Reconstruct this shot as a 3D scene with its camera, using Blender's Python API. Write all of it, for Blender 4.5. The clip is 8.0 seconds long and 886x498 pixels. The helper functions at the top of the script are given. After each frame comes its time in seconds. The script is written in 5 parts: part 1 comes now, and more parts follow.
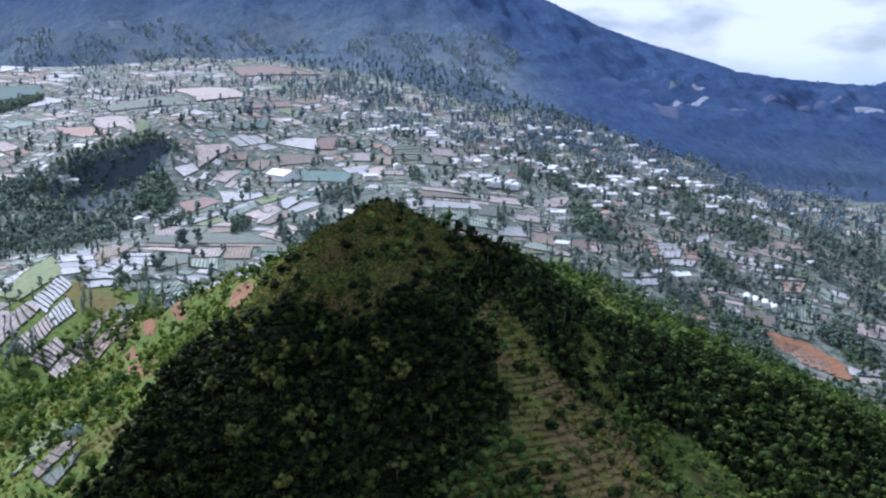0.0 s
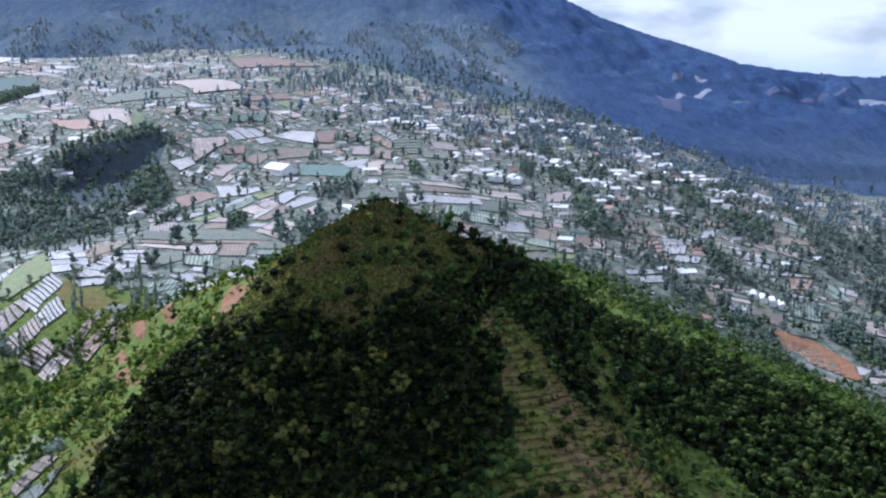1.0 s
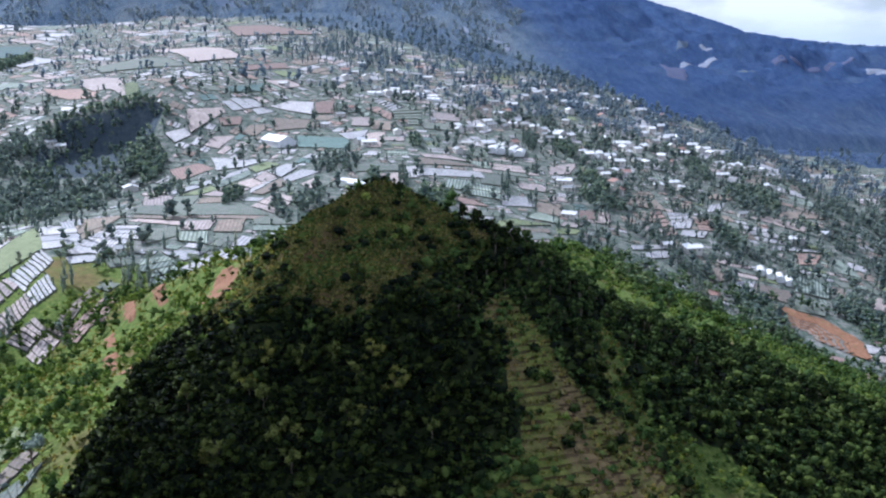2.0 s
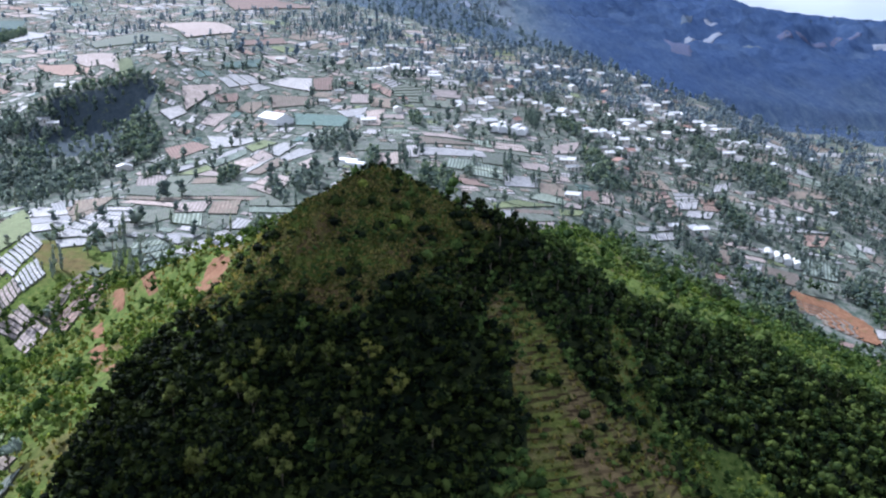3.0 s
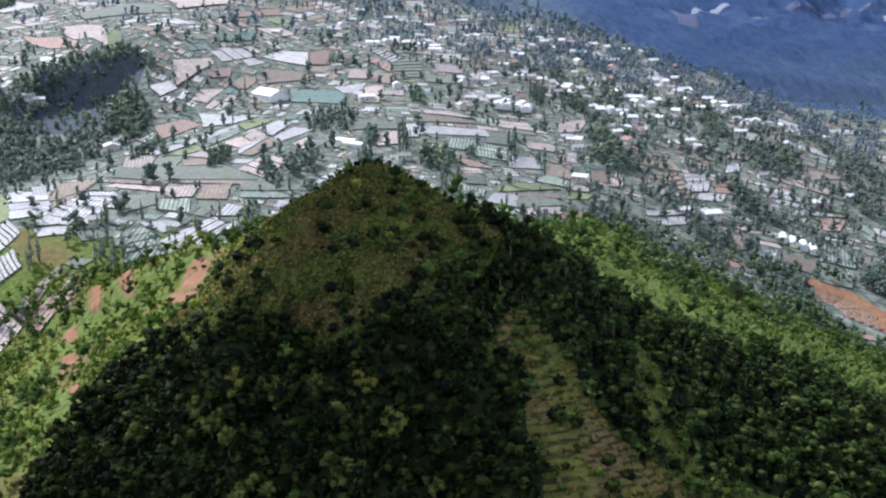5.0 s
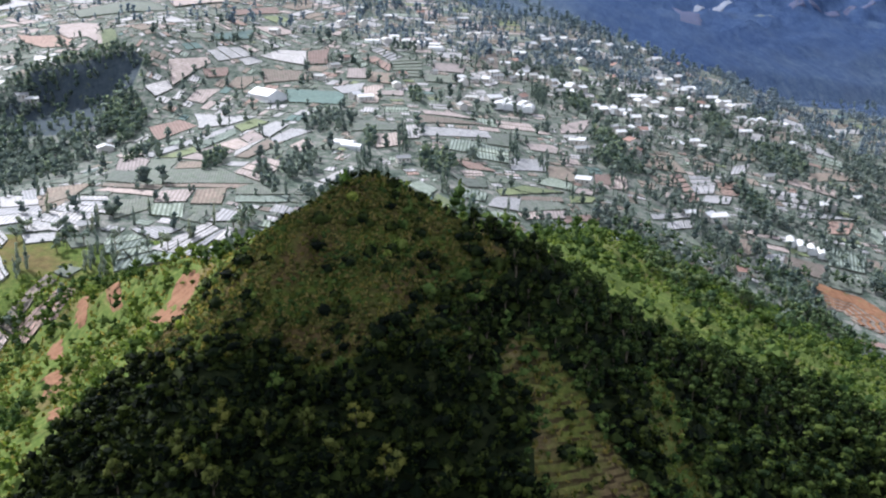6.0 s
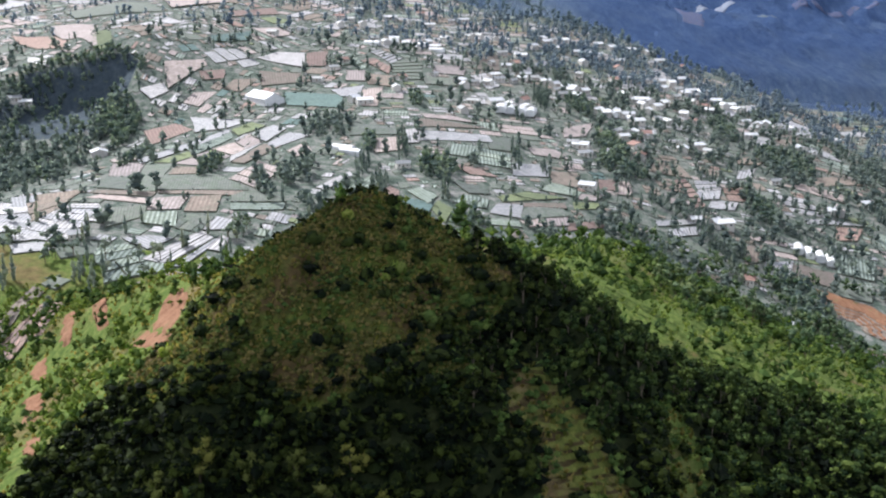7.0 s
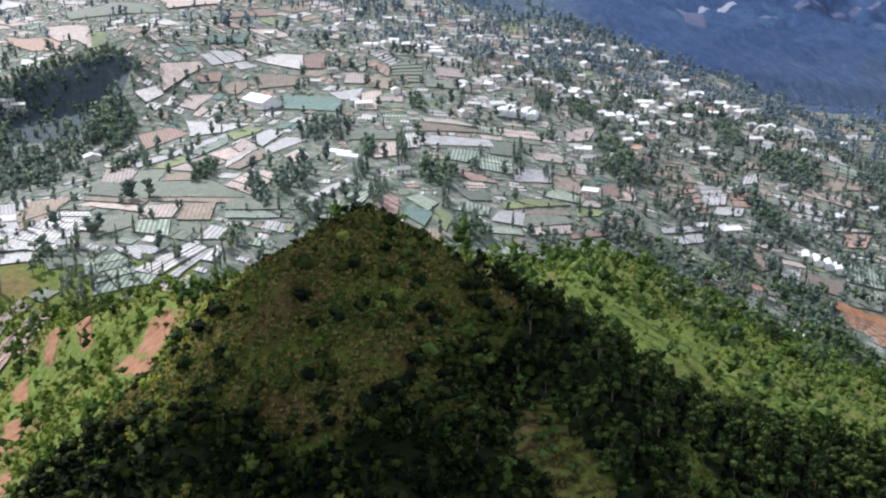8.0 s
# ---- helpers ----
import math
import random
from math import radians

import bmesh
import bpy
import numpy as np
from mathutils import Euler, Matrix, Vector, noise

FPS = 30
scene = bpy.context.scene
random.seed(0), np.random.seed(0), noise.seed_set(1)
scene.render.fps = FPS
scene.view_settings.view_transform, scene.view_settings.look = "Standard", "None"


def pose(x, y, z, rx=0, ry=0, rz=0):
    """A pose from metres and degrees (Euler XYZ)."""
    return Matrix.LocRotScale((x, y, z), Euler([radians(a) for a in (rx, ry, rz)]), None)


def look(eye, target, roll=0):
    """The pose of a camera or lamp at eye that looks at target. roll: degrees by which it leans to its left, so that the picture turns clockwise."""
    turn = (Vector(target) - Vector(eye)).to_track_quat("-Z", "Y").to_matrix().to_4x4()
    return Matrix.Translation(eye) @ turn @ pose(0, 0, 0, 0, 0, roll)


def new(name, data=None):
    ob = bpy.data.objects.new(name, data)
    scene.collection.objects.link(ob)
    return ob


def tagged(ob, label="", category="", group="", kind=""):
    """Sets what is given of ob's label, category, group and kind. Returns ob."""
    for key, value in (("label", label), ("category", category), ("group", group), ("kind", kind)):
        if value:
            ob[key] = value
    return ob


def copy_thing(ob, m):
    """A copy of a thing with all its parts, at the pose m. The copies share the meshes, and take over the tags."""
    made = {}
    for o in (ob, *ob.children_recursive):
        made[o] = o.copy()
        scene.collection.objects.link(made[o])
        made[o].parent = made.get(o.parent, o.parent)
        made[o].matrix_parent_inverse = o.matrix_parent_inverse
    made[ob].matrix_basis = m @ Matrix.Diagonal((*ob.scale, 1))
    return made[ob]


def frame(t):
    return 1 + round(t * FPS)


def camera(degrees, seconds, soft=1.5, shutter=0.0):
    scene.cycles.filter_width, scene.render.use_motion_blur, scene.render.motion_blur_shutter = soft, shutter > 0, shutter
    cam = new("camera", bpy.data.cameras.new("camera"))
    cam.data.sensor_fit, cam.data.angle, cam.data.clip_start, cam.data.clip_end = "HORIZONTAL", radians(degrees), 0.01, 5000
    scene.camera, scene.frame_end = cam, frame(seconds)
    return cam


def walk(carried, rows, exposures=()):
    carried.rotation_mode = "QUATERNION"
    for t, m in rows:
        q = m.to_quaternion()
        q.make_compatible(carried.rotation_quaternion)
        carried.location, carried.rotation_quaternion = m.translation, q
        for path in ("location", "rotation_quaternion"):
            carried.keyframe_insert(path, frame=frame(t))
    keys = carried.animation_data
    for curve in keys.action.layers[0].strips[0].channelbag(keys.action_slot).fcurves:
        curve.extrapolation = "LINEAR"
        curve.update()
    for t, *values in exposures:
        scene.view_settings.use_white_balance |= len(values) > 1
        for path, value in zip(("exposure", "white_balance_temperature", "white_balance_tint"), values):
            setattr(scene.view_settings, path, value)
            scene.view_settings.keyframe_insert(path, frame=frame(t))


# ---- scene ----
cam = camera(54.0, 8.0, soft=2.2)


def aim(x, y, z, yaw, pitch, roll):
    """A camera pose from metres and degrees: yaw to the left of +y, pitch upwards."""
    a, b = radians(yaw), radians(pitch)
    ahead = Vector((-math.sin(a) * math.cos(b), math.cos(a) * math.cos(b), math.sin(b)))
    eye = Vector((x, y, z))
    return look(eye, eye + 100 * ahead, roll)


PATH = [  # seconds, x, y, z, yaw, pitch, roll
    (0.0, 0.00, 0.00, 230.00, 0.000, -10.349, 0.000),
    (0.5, -0.20, 6.99, 230.46, 0.001, -10.352, 0.051),
    (1.0, -0.33, 14.23, 231.06, 0.017, -10.898, 0.066),
    (1.5, -0.45, 21.80, 231.79, 0.035, -11.942, 0.088),
    (3.0, -0.79, 44.07, 233.70, 0.085, -14.556, 0.211),
    (3.5, -1.03, 51.36, 234.37, 0.089, -15.201, 0.231),
    (4.0, -1.21, 58.42, 235.05, 0.094, -15.711, 0.250),
    (4.5, -1.38, 65.73, 235.67, 0.097, -16.177, 0.294),
    (6.0, -1.88, 86.68, 237.58, 0.101, -16.691, 0.334),
    (6.5, -2.07, 93.66, 238.15, 0.105, -16.708, 0.355),
    (7.0, -2.25, 100.68, 238.73, 0.107, -16.712, 0.360),
    (7.5, -2.41, 107.48, 239.39, 0.105, -16.720, 0.375),
    (8.0, -2.56, 114.53, 240.01, 0.101, -16.725, 0.400),
]
walk(cam, [(row[0], aim(*row[1:])) for row in PATH], [(0.0, 0.25, 5250, 16), (3.5, 0.43, 5480, 15), (8.0, 0.47, 6080, 13)])

# ---- daylight ----
SUN_ELEVATION, SUN_LEFT = radians(46), radians(50)  # the sun stands ahead, to the left of +y
world = bpy.data.worlds.new("sky")
scene.world = world
world.use_nodes = True
wt = world.node_tree
wt.nodes.clear()
sky = wt.nodes.new("ShaderNodeTexSky")
sky.sky_type, sky.sun_disc = "NISHITA", False
sky.sun_elevation, sky.sun_rotation = SUN_ELEVATION, -SUN_LEFT
sky.altitude, sky.air_density, sky.dust_density = 1300, 1.0, 0.4
direction = wt.nodes.new("ShaderNodeTexCoord")
stretch = wt.nodes.new("ShaderNodeMapping")
stretch.inputs["Scale"].default_value = (1.0, 1.0, 2.6)
puffs = wt.nodes.new("ShaderNodeTexNoise")
puffs.inputs["Scale"].default_value, puffs.inputs["Detail"].default_value = 6.5, 8.0
cover = wt.nodes.new("ShaderNodeValToRGB")
cover.color_ramp.elements[0].color = (0.42, 0.42, 0.42, 1)
cover.color_ramp.elements[0].position, cover.color_ramp.elements[1].position = 0.43, 0.56
split = wt.nodes.new("ShaderNodeSeparateXYZ")
lift = wt.nodes.new("ShaderNodeMapRange")
lift.inputs["From Min"].default_value, lift.inputs["From Max"].default_value = -0.03, 0.03
both = wt.nodes.new("ShaderNodeMath")
both.operation = "MULTIPLY"
mixed = wt.nodes.new("ShaderNodeMixRGB")
mixed.inputs[2].default_value = (15.8, 16.2, 16.8, 1)
shine = wt.nodes.new("ShaderNodeBackground")
shine.inputs["Strength"].default_value = 0.05
world_out = wt.nodes.new("ShaderNodeOutputWorld")
wt.links.new(direction.outputs["Generated"], stretch.inputs["Vector"])
wt.links.new(stretch.outputs[0], puffs.inputs["Vector"])
wt.links.new(puffs.outputs[0], cover.inputs[0])
wt.links.new(direction.outputs["Generated"], split.inputs[0])
wt.links.new(split.outputs["Z"], lift.inputs["Value"])
wt.links.new(cover.outputs[0], both.inputs[0])
wt.links.new(lift.outputs[0], both.inputs[1])
wt.links.new(both.outputs[0], mixed.inputs[0])
wt.links.new(sky.outputs[0], mixed.inputs[1])
haze = wt.nodes.new("ShaderNodeMapRange")
haze.inputs["From Min"].default_value, haze.inputs["From Max"].default_value = 0.045, -0.01
veiled = wt.nodes.new("ShaderNodeMixRGB")
veiled.inputs[2].default_value = (11.5, 13.6, 16.4, 1)
wt.links.new(split.outputs["Z"], haze.inputs["Value"])
wt.links.new(haze.outputs[0], veiled.inputs[0])
wt.links.new(mixed.outputs[0], veiled.inputs[1])
wt.links.new(veiled.outputs[0], shine.inputs["Color"])
wt.links.new(shine.outputs[0], world_out.inputs["Surface"])

sun = new("sun", bpy.data.lights.new("sun", "SUN"))
sun.data.energy, sun.data.angle, sun.data.color = 5.0, radians(0.6), (1.0, 0.96, 0.88)
to_sun = Vector((-math.sin(SUN_LEFT) * math.cos(SUN_ELEVATION), math.cos(SUN_LEFT) * math.cos(SUN_ELEVATION), math.sin(SUN_ELEVATION)))
sun.matrix_world = look((-200, 600, 900), Vector((-200, 600, 900)) - to_sun)


# ---- materials ----
class Mat:
    """A node material with a principled surface; colours are mixed by noises of real size."""

    def __init__(self, name, rough=0.9, spec=0.2):
        self.m = bpy.data.materials.new(name)
        self.m.use_nodes = True
        self.t = self.m.node_tree
        self.b = self.t.nodes["Principled BSDF"]
        self.b.inputs["Roughness"].default_value = rough
        self.b.inputs["Specular IOR Level"].default_value = spec
        self.c = self.t.nodes.new("ShaderNodeTexCoord")
        self.g = self.t.nodes.new("ShaderNodeNewGeometry")
        self.o = self.t.nodes.new("ShaderNodeObjectInfo")

    def link(self, a, b):
        self.t.links.new(a, b)

    def noise(self, size, detail=4.0, rough=0.6, space="world"):
        n = self.t.nodes.new("ShaderNodeTexNoise")
        n.inputs["Scale"].default_value, n.inputs["Detail"].default_value = 1.0 / size, detail
        n.inputs["Roughness"].default_value = rough
        self.link(self.g.outputs["Position"] if space == "world" else self.c.outputs["Object"], n.inputs["Vector"])
        return n.outputs[0]

    def ramp(self, fac, *stops):
        r = self.t.nodes.new("ShaderNodeValToRGB")
        e = r.color_ramp.elements
        while len(e) < len(stops):
            e.new(0.5)
        for k, (p, col) in zip(e, stops):
            k.position, k.color = p, (*col, 1)
        self.link(fac, r.inputs[0])
        return r.outputs[0]

    def mix(self, fac, a, b, how="MIX"):
        n = self.t.nodes.new("ShaderNodeMixRGB")
        n.blend_type = how
        for socket, v in zip(n.inputs, (fac, a, b)):
            if isinstance(v, (int, float)):
                socket.default_value = v
            elif isinstance(v, tuple):
                socket.default_value = (*v, 1)
            else:
                self.link(v, socket)
        return n.outputs[0]

    def math(self, how, a, b=0.0):
        n = self.t.nodes.new("ShaderNodeMath")
        n.operation = how
        for socket, v in zip(n.inputs, (a, b)):
            if isinstance(v, (int, float)):
                socket.default_value = v
            else:
                self.link(v, socket)
        return n.outputs[0]

    def bands(self, period, soft=0.15, wobble=0.6, axis="X"):
        """Furrows of the given period across the thing's own x axis, 0 to 1."""
        w = self.t.nodes.new("ShaderNodeTexWave")
        w.wave_type, w.bands_direction, w.wave_profile = "BANDS", axis, "SIN"
        w.inputs["Scale"].default_value = 0.31416 / period
        w.inputs["Distortion"].default_value, w.inputs["Detail Scale"].default_value = wobble, 0.1
        self.link(self.c.outputs["Object"], w.inputs["Vector"])
        return self.t_range(w.outputs[1], 0.5 - soft, 0.5 + soft)

    def t_range(self, v, a, b, lo=0.0, hi=1.0):
        n = self.t.nodes.new("ShaderNodeMapRange")
        for i, x in zip((1, 2, 3, 4), (a, b, lo, hi)):
            n.inputs[i].default_value = x
        self.link(v, n.inputs[0])
        return n.outputs[0]

    def done(self, colour, bump=None, strength=0.4, distance=0.3):
        if isinstance(colour, tuple):
            self.b.inputs["Base Color"].default_value = (*colour, 1)
        else:
            self.link(colour, self.b.inputs["Base Color"])
        if bump is not None:
            n = self.t.nodes.new("ShaderNodeBump")
            n.inputs["Strength"].default_value, n.inputs["Distance"].default_value = strength, distance
            self.link(bump, n.inputs["Height"])
            self.link(n.outputs[0], self.b.inputs["Normal"])
        return self.m


def leaf_mat(name, dark, mid, light, patch=7.0, through_light=0.35, shine_through=(1.25, 1.3, 0.7)):
    m = Mat(name, 0.75, 0.1)
    tree = m.noise(patch, 2.0)
    leaf = m.g.outputs["Random Per Island"]
    col = m.ramp(m.mix(0.5, tree, leaf), (0.33, dark), (0.5, mid), (0.68, light))
    shade = m.ramp(m.o.outputs["Random"], (0.0, (0.75, 0.8, 0.75)), (0.6, (1, 1, 1)), (1.0, (1.25, 1.15, 0.95)))
    col = m.mix(1.0, col, shade, "MULTIPLY")
    made = m.done(col, m.noise(0.5), 0.5, 0.2)
    glow = m.t.nodes.new("ShaderNodeBsdfTranslucent")
    m.link(m.mix(1.0, col, shine_through, "MULTIPLY"), glow.inputs["Color"])
    blend = m.t.nodes.new("ShaderNodeMixShader")
    blend.inputs[0].default_value = through_light
    m.link(m.b.outputs[0], blend.inputs[1])
    m.link(glow.outputs[0], blend.inputs[2])
    m.link(blend.outputs[0], m.t.nodes["Material Output"].inputs["Surface"])
    return made


def bark_mat():
    m = Mat("bark", 0.95, 0.1)
    return m.done(m.ramp(m.noise(0.6, 6), (0.3, (0.07, 0.055, 0.04)), (0.7, (0.2, 0.17, 0.13))), m.noise(0.2), 0.6, 0.05)


def ground_mat():
    m = Mat("meadow", 0.95, 0.1)
    fine = m.noise(2.2, 6, 0.7)
    wide = m.noise(38, 4)
    grass = m.ramp(fine, (0.3, (0.045, 0.078, 0.018)), (0.5, (0.1, 0.145, 0.033)), (0.72, (0.2, 0.22, 0.068)))
    dry = m.ramp(m.noise(3.5, 6, 0.7), (0.3, (0.09, 0.075, 0.03)), (0.7, (0.21, 0.16, 0.075)))
    col = m.mix(m.t_range(wide, 0.52, 0.66), grass, dry)
    soil = m.ramp(m.noise(1.4, 5), (0.3, (0.17, 0.085, 0.05)), (0.7, (0.3, 0.16, 0.1)))
    col = m.mix(m.t_range(m.noise(21, 5), 0.68, 0.75, 0.0, 0.6), col, soil)
    return m.done(col, m.noise(1.3, 7, 0.7), 0.9, 0.8)


def hilltop_mat():
    m = Mat("dry hilltop grass", 0.95, 0.1)
    # dry brownish grass, its tones lowered further for the cloud shade
    grass = m.ramp(m.noise(1.8, 6, 0.7), (0.3, (0.028, 0.05, 0.009)), (0.5, (0.07, 0.1, 0.018)), (0.72, (0.15, 0.165, 0.038)))
    dry = m.ramp(m.noise(2.6, 6, 0.7), (0.3, (0.045, 0.034, 0.014)), (0.7, (0.15, 0.108, 0.046)))
    col = m.mix(m.t_range(m.noise(16, 5, 0.65), 0.46, 0.6), grass, dry)
    return m.done(col, m.noise(1.1, 7, 0.7), 1.0, 0.9)


def strip_mat():
    """Old contour terraces: brown risers between grassy treads."""
    m = Mat("overgrown contour terraces", 0.95, 0.1)
    grass = m.ramp(m.noise(1.8, 6, 0.7), (0.3, (0.062, 0.088, 0.018)), (0.7, (0.215, 0.23, 0.06)))
    dry = m.ramp(m.noise(2.2, 6, 0.7), (0.3, (0.1, 0.074, 0.036)), (0.7, (0.26, 0.195, 0.1)))
    tread = m.mix(m.t_range(m.noise(14, 5, 0.65), 0.45, 0.6), grass, dry)
    w = m.t.nodes.new("ShaderNodeTexWave")
    w.wave_type, w.bands_direction, w.wave_profile = "BANDS", "Z", "SIN"
    w.inputs["Scale"].default_value, w.inputs["Distortion"].default_value = 0.31416 / 1.366, 1.6
    w.inputs["Detail"].default_value, w.inputs["Detail Scale"].default_value = 3.0, 0.6
    m.link(m.g.outputs["Position"], w.inputs["Vector"])
    riser = m.math("MULTIPLY", m.t_range(w.outputs[1], 0.6, 0.85), m.t_range(m.noise(9, 4), 0.36, 0.54, 0.2, 0.9))
    return m.done(m.mix(riser, tread, (0.05, 0.032, 0.018)), m.noise(0.9, 7, 0.7), 1.0, 0.8)


def valley_mat():
    m = Mat("valley ground", 0.95, 0.1)
    col = m.ramp(m.noise(8.0, 7.0, 0.78), (0.38, (0.042, 0.062, 0.05)), (0.48, (0.1, 0.125, 0.105)), (0.57, (0.18, 0.185, 0.172)), (0.67, (0.29, 0.27, 0.268)))
    return m.done(col, m.noise(2.0, 6), 0.6, 0.6)


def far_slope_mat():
    """Forest of the volcano, haze in its colours: open mixed woodland on the foothills, deep blue cloud-shaded forest
    above and to the east.
    """
    m = Mat("haze-tinted forested slopes", 1.0, 0.0)
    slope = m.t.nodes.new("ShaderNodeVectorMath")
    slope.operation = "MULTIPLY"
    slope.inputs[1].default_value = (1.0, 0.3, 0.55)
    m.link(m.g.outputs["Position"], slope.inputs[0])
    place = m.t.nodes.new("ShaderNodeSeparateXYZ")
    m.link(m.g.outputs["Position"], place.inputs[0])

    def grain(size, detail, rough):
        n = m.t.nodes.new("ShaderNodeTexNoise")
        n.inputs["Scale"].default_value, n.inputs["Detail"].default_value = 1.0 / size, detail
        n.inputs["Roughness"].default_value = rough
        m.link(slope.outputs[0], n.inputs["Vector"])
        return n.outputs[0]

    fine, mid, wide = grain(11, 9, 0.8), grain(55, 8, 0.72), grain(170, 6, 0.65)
    # haze blue mixed into both forest colours, cloud shade into the deep one
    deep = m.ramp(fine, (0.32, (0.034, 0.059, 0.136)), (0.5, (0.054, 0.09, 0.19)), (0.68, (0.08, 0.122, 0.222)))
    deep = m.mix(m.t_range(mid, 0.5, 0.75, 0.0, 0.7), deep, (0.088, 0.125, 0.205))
    hazy_wood = m.ramp(fine, (0.32, (0.062, 0.096, 0.155)), (0.5, (0.115, 0.16, 0.222)), (0.68, (0.2, 0.238, 0.272)))
    hazy_wood = m.mix(m.t_range(mid, 0.48, 0.68, 0.0, 0.8), hazy_wood, (0.215, 0.245, 0.265))
    # the paler hazed woodland colour gives way upwards and towards the east
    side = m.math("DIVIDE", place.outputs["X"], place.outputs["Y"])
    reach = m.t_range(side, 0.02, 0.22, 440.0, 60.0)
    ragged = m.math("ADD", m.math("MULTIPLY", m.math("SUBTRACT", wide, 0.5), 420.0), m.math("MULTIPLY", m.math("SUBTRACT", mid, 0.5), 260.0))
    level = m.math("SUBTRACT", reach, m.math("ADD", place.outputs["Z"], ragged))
    col = m.mix(m.t_range(level, -70.0, 90.0), deep, hazy_wood)
    # broad light and dark of the gullies, put in as colour
    gully_shade = m.ramp(wide, (0.35, (0.78, 0.82, 0.88)), (0.65, (1.14, 1.12, 1.06)))
    return m.done(m.mix(1.0, col, gully_shade, "MULTIPLY"), grain(9, 8, 0.8), 1.0, 9.0)


def soil_mat(name, dark, light):
    m = Mat(name, 0.95, 0.1)
    col = m.ramp(m.noise(3.0, 6, 0.7), (0.3, dark), (0.7, light))
    col = m.mix(m.t_range(m.noise(6.0, 5), 0.6, 0.7, 0.0, 0.7), col, (0.11, 0.13, 0.05))
    return m.done(col, m.noise(1.5, 6), 0.8, 0.6)


def crop_mat(name, bed, gap, period, stain=(0.25, 0.22, 0.2), patchy=0.5, rough=0.9, soft=0.2):
    """Rows of a crop, or of plastic-covered beds, with the soil between them."""
    m = Mat(name, rough, 0.3)
    tint = m.ramp(m.noise(9, 4), (0.3, tuple(c * 0.78 for c in bed)), (0.7, tuple(min(1.0, c * 1.15) for c in bed)))
    col = m.mix(m.bands(period, soft), gap, tint)
    col = m.mix(m.t_range(m.noise(8.0, 7, 0.75), 0.45, 0.68, 0.0, patchy), col, stain)
    fine = m.ramp(m.noise(2.6, 5, 0.75), (0.3, (0.6, 0.62, 0.6)), (0.5, (1, 1, 1)), (0.7, (1.25, 1.22, 1.22)))
    col = m.mix(1.0, col, fine, "MULTIPLY")
    tone = m.ramp(m.o.outputs["Random"], (0.0, (0.68, 0.7, 0.73)), (0.5, (1, 1, 1)), (1.0, (1.15, 1.12, 1.08)))
    return m.done(m.mix(1.0, col, tone, "MULTIPLY"), m.bands(period, soft), 0.5, 0.25)


def plain_mat(name, a, b, size=1.5, rough=0.8, spec=0.3, bump=0.05):
    m = Mat(name, rough, spec)
    col = m.ramp(m.noise(size, 6, 0.65), (0.3, a), (0.7, b))
    tone = m.ramp(m.o.outputs["Random"], (0.0, (0.8, 0.8, 0.82)), (1.0, (1.1, 1.08, 1.05)))
    return m.done(m.mix(1.0, col, tone, "MULTIPLY"), m.noise(size / 3, 5), 0.4, bump)


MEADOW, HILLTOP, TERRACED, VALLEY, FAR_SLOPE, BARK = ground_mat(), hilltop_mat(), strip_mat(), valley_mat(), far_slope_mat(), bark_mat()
# dark green leaves, pushed near black to deepen the hill's cloud shade
LEAF_SHADED = leaf_mat("shade-darkened broadleaf", (0.0014, 0.0043, 0.0018), (0.0046, 0.0108, 0.0034), (0.034, 0.05, 0.011), through_light=0.18)
LEAF_DEEP = leaf_mat("deep green broadleaf", (0.0065, 0.017, 0.0062), (0.022, 0.042, 0.013), (0.066, 0.098, 0.027), through_light=0.25)
LEAF_TEAL = leaf_mat("blue-green scrub", (0.04, 0.075, 0.048), (0.085, 0.135, 0.08), (0.16, 0.21, 0.115), 9.0, 0.4)
LEAF_OLIVE = leaf_mat("olive broadleaf", (0.04, 0.052, 0.015), (0.09, 0.105, 0.028), (0.16, 0.172, 0.05))
LEAF_MID = leaf_mat("green broadleaf", (0.034, 0.066, 0.02), (0.066, 0.114, 0.029), (0.13, 0.182, 0.05))
LEAF_BRIGHT = leaf_mat("sunny broadleaf", (0.08, 0.13, 0.027), (0.165, 0.228, 0.05), (0.265, 0.31, 0.092), through_light=0.5)
# valley foliage is paled and blued in colour to stand in for haze
LEAF_VALLEY_HAZE = leaf_mat("haze-greyed valley foliage", (0.135, 0.175, 0.185), (0.225, 0.265, 0.272), (0.33, 0.37, 0.355), 14.0, 0.6, (1.1, 1.15, 0.92))
LEAF_GROVE = leaf_mat("haze-blued grove foliage", (0.1, 0.145, 0.155), (0.185, 0.235, 0.24), (0.285, 0.33, 0.31), 9.0, 0.58)
# far foliage carries the blue distance haze in its own colour
LEAF_HAZED = leaf_mat("haze-paled distant foliage", (0.15, 0.2, 0.265), (0.25, 0.305, 0.36), (0.36, 0.41, 0.44), 20.0, 0.6, (1.02, 1.08, 1.06))
LEAF_NAVY = leaf_mat("haze-blued mountain foliage", (0.03, 0.055, 0.115), (0.05, 0.08, 0.15), (0.085, 0.12, 0.19), 30.0, 0.3)
GRASS = leaf_mat("tussock grass", (0.065, 0.08, 0.02), (0.165, 0.165, 0.052), (0.27, 0.215, 0.095), 6.0, 0.5)
# woodland floor: green undergrowth colour darkened for the shade under the trees
SHADED_FLOOR = soil_mat("undergrowth with tree shade in its colour", (0.012, 0.02, 0.008), (0.035, 0.045, 0.018))
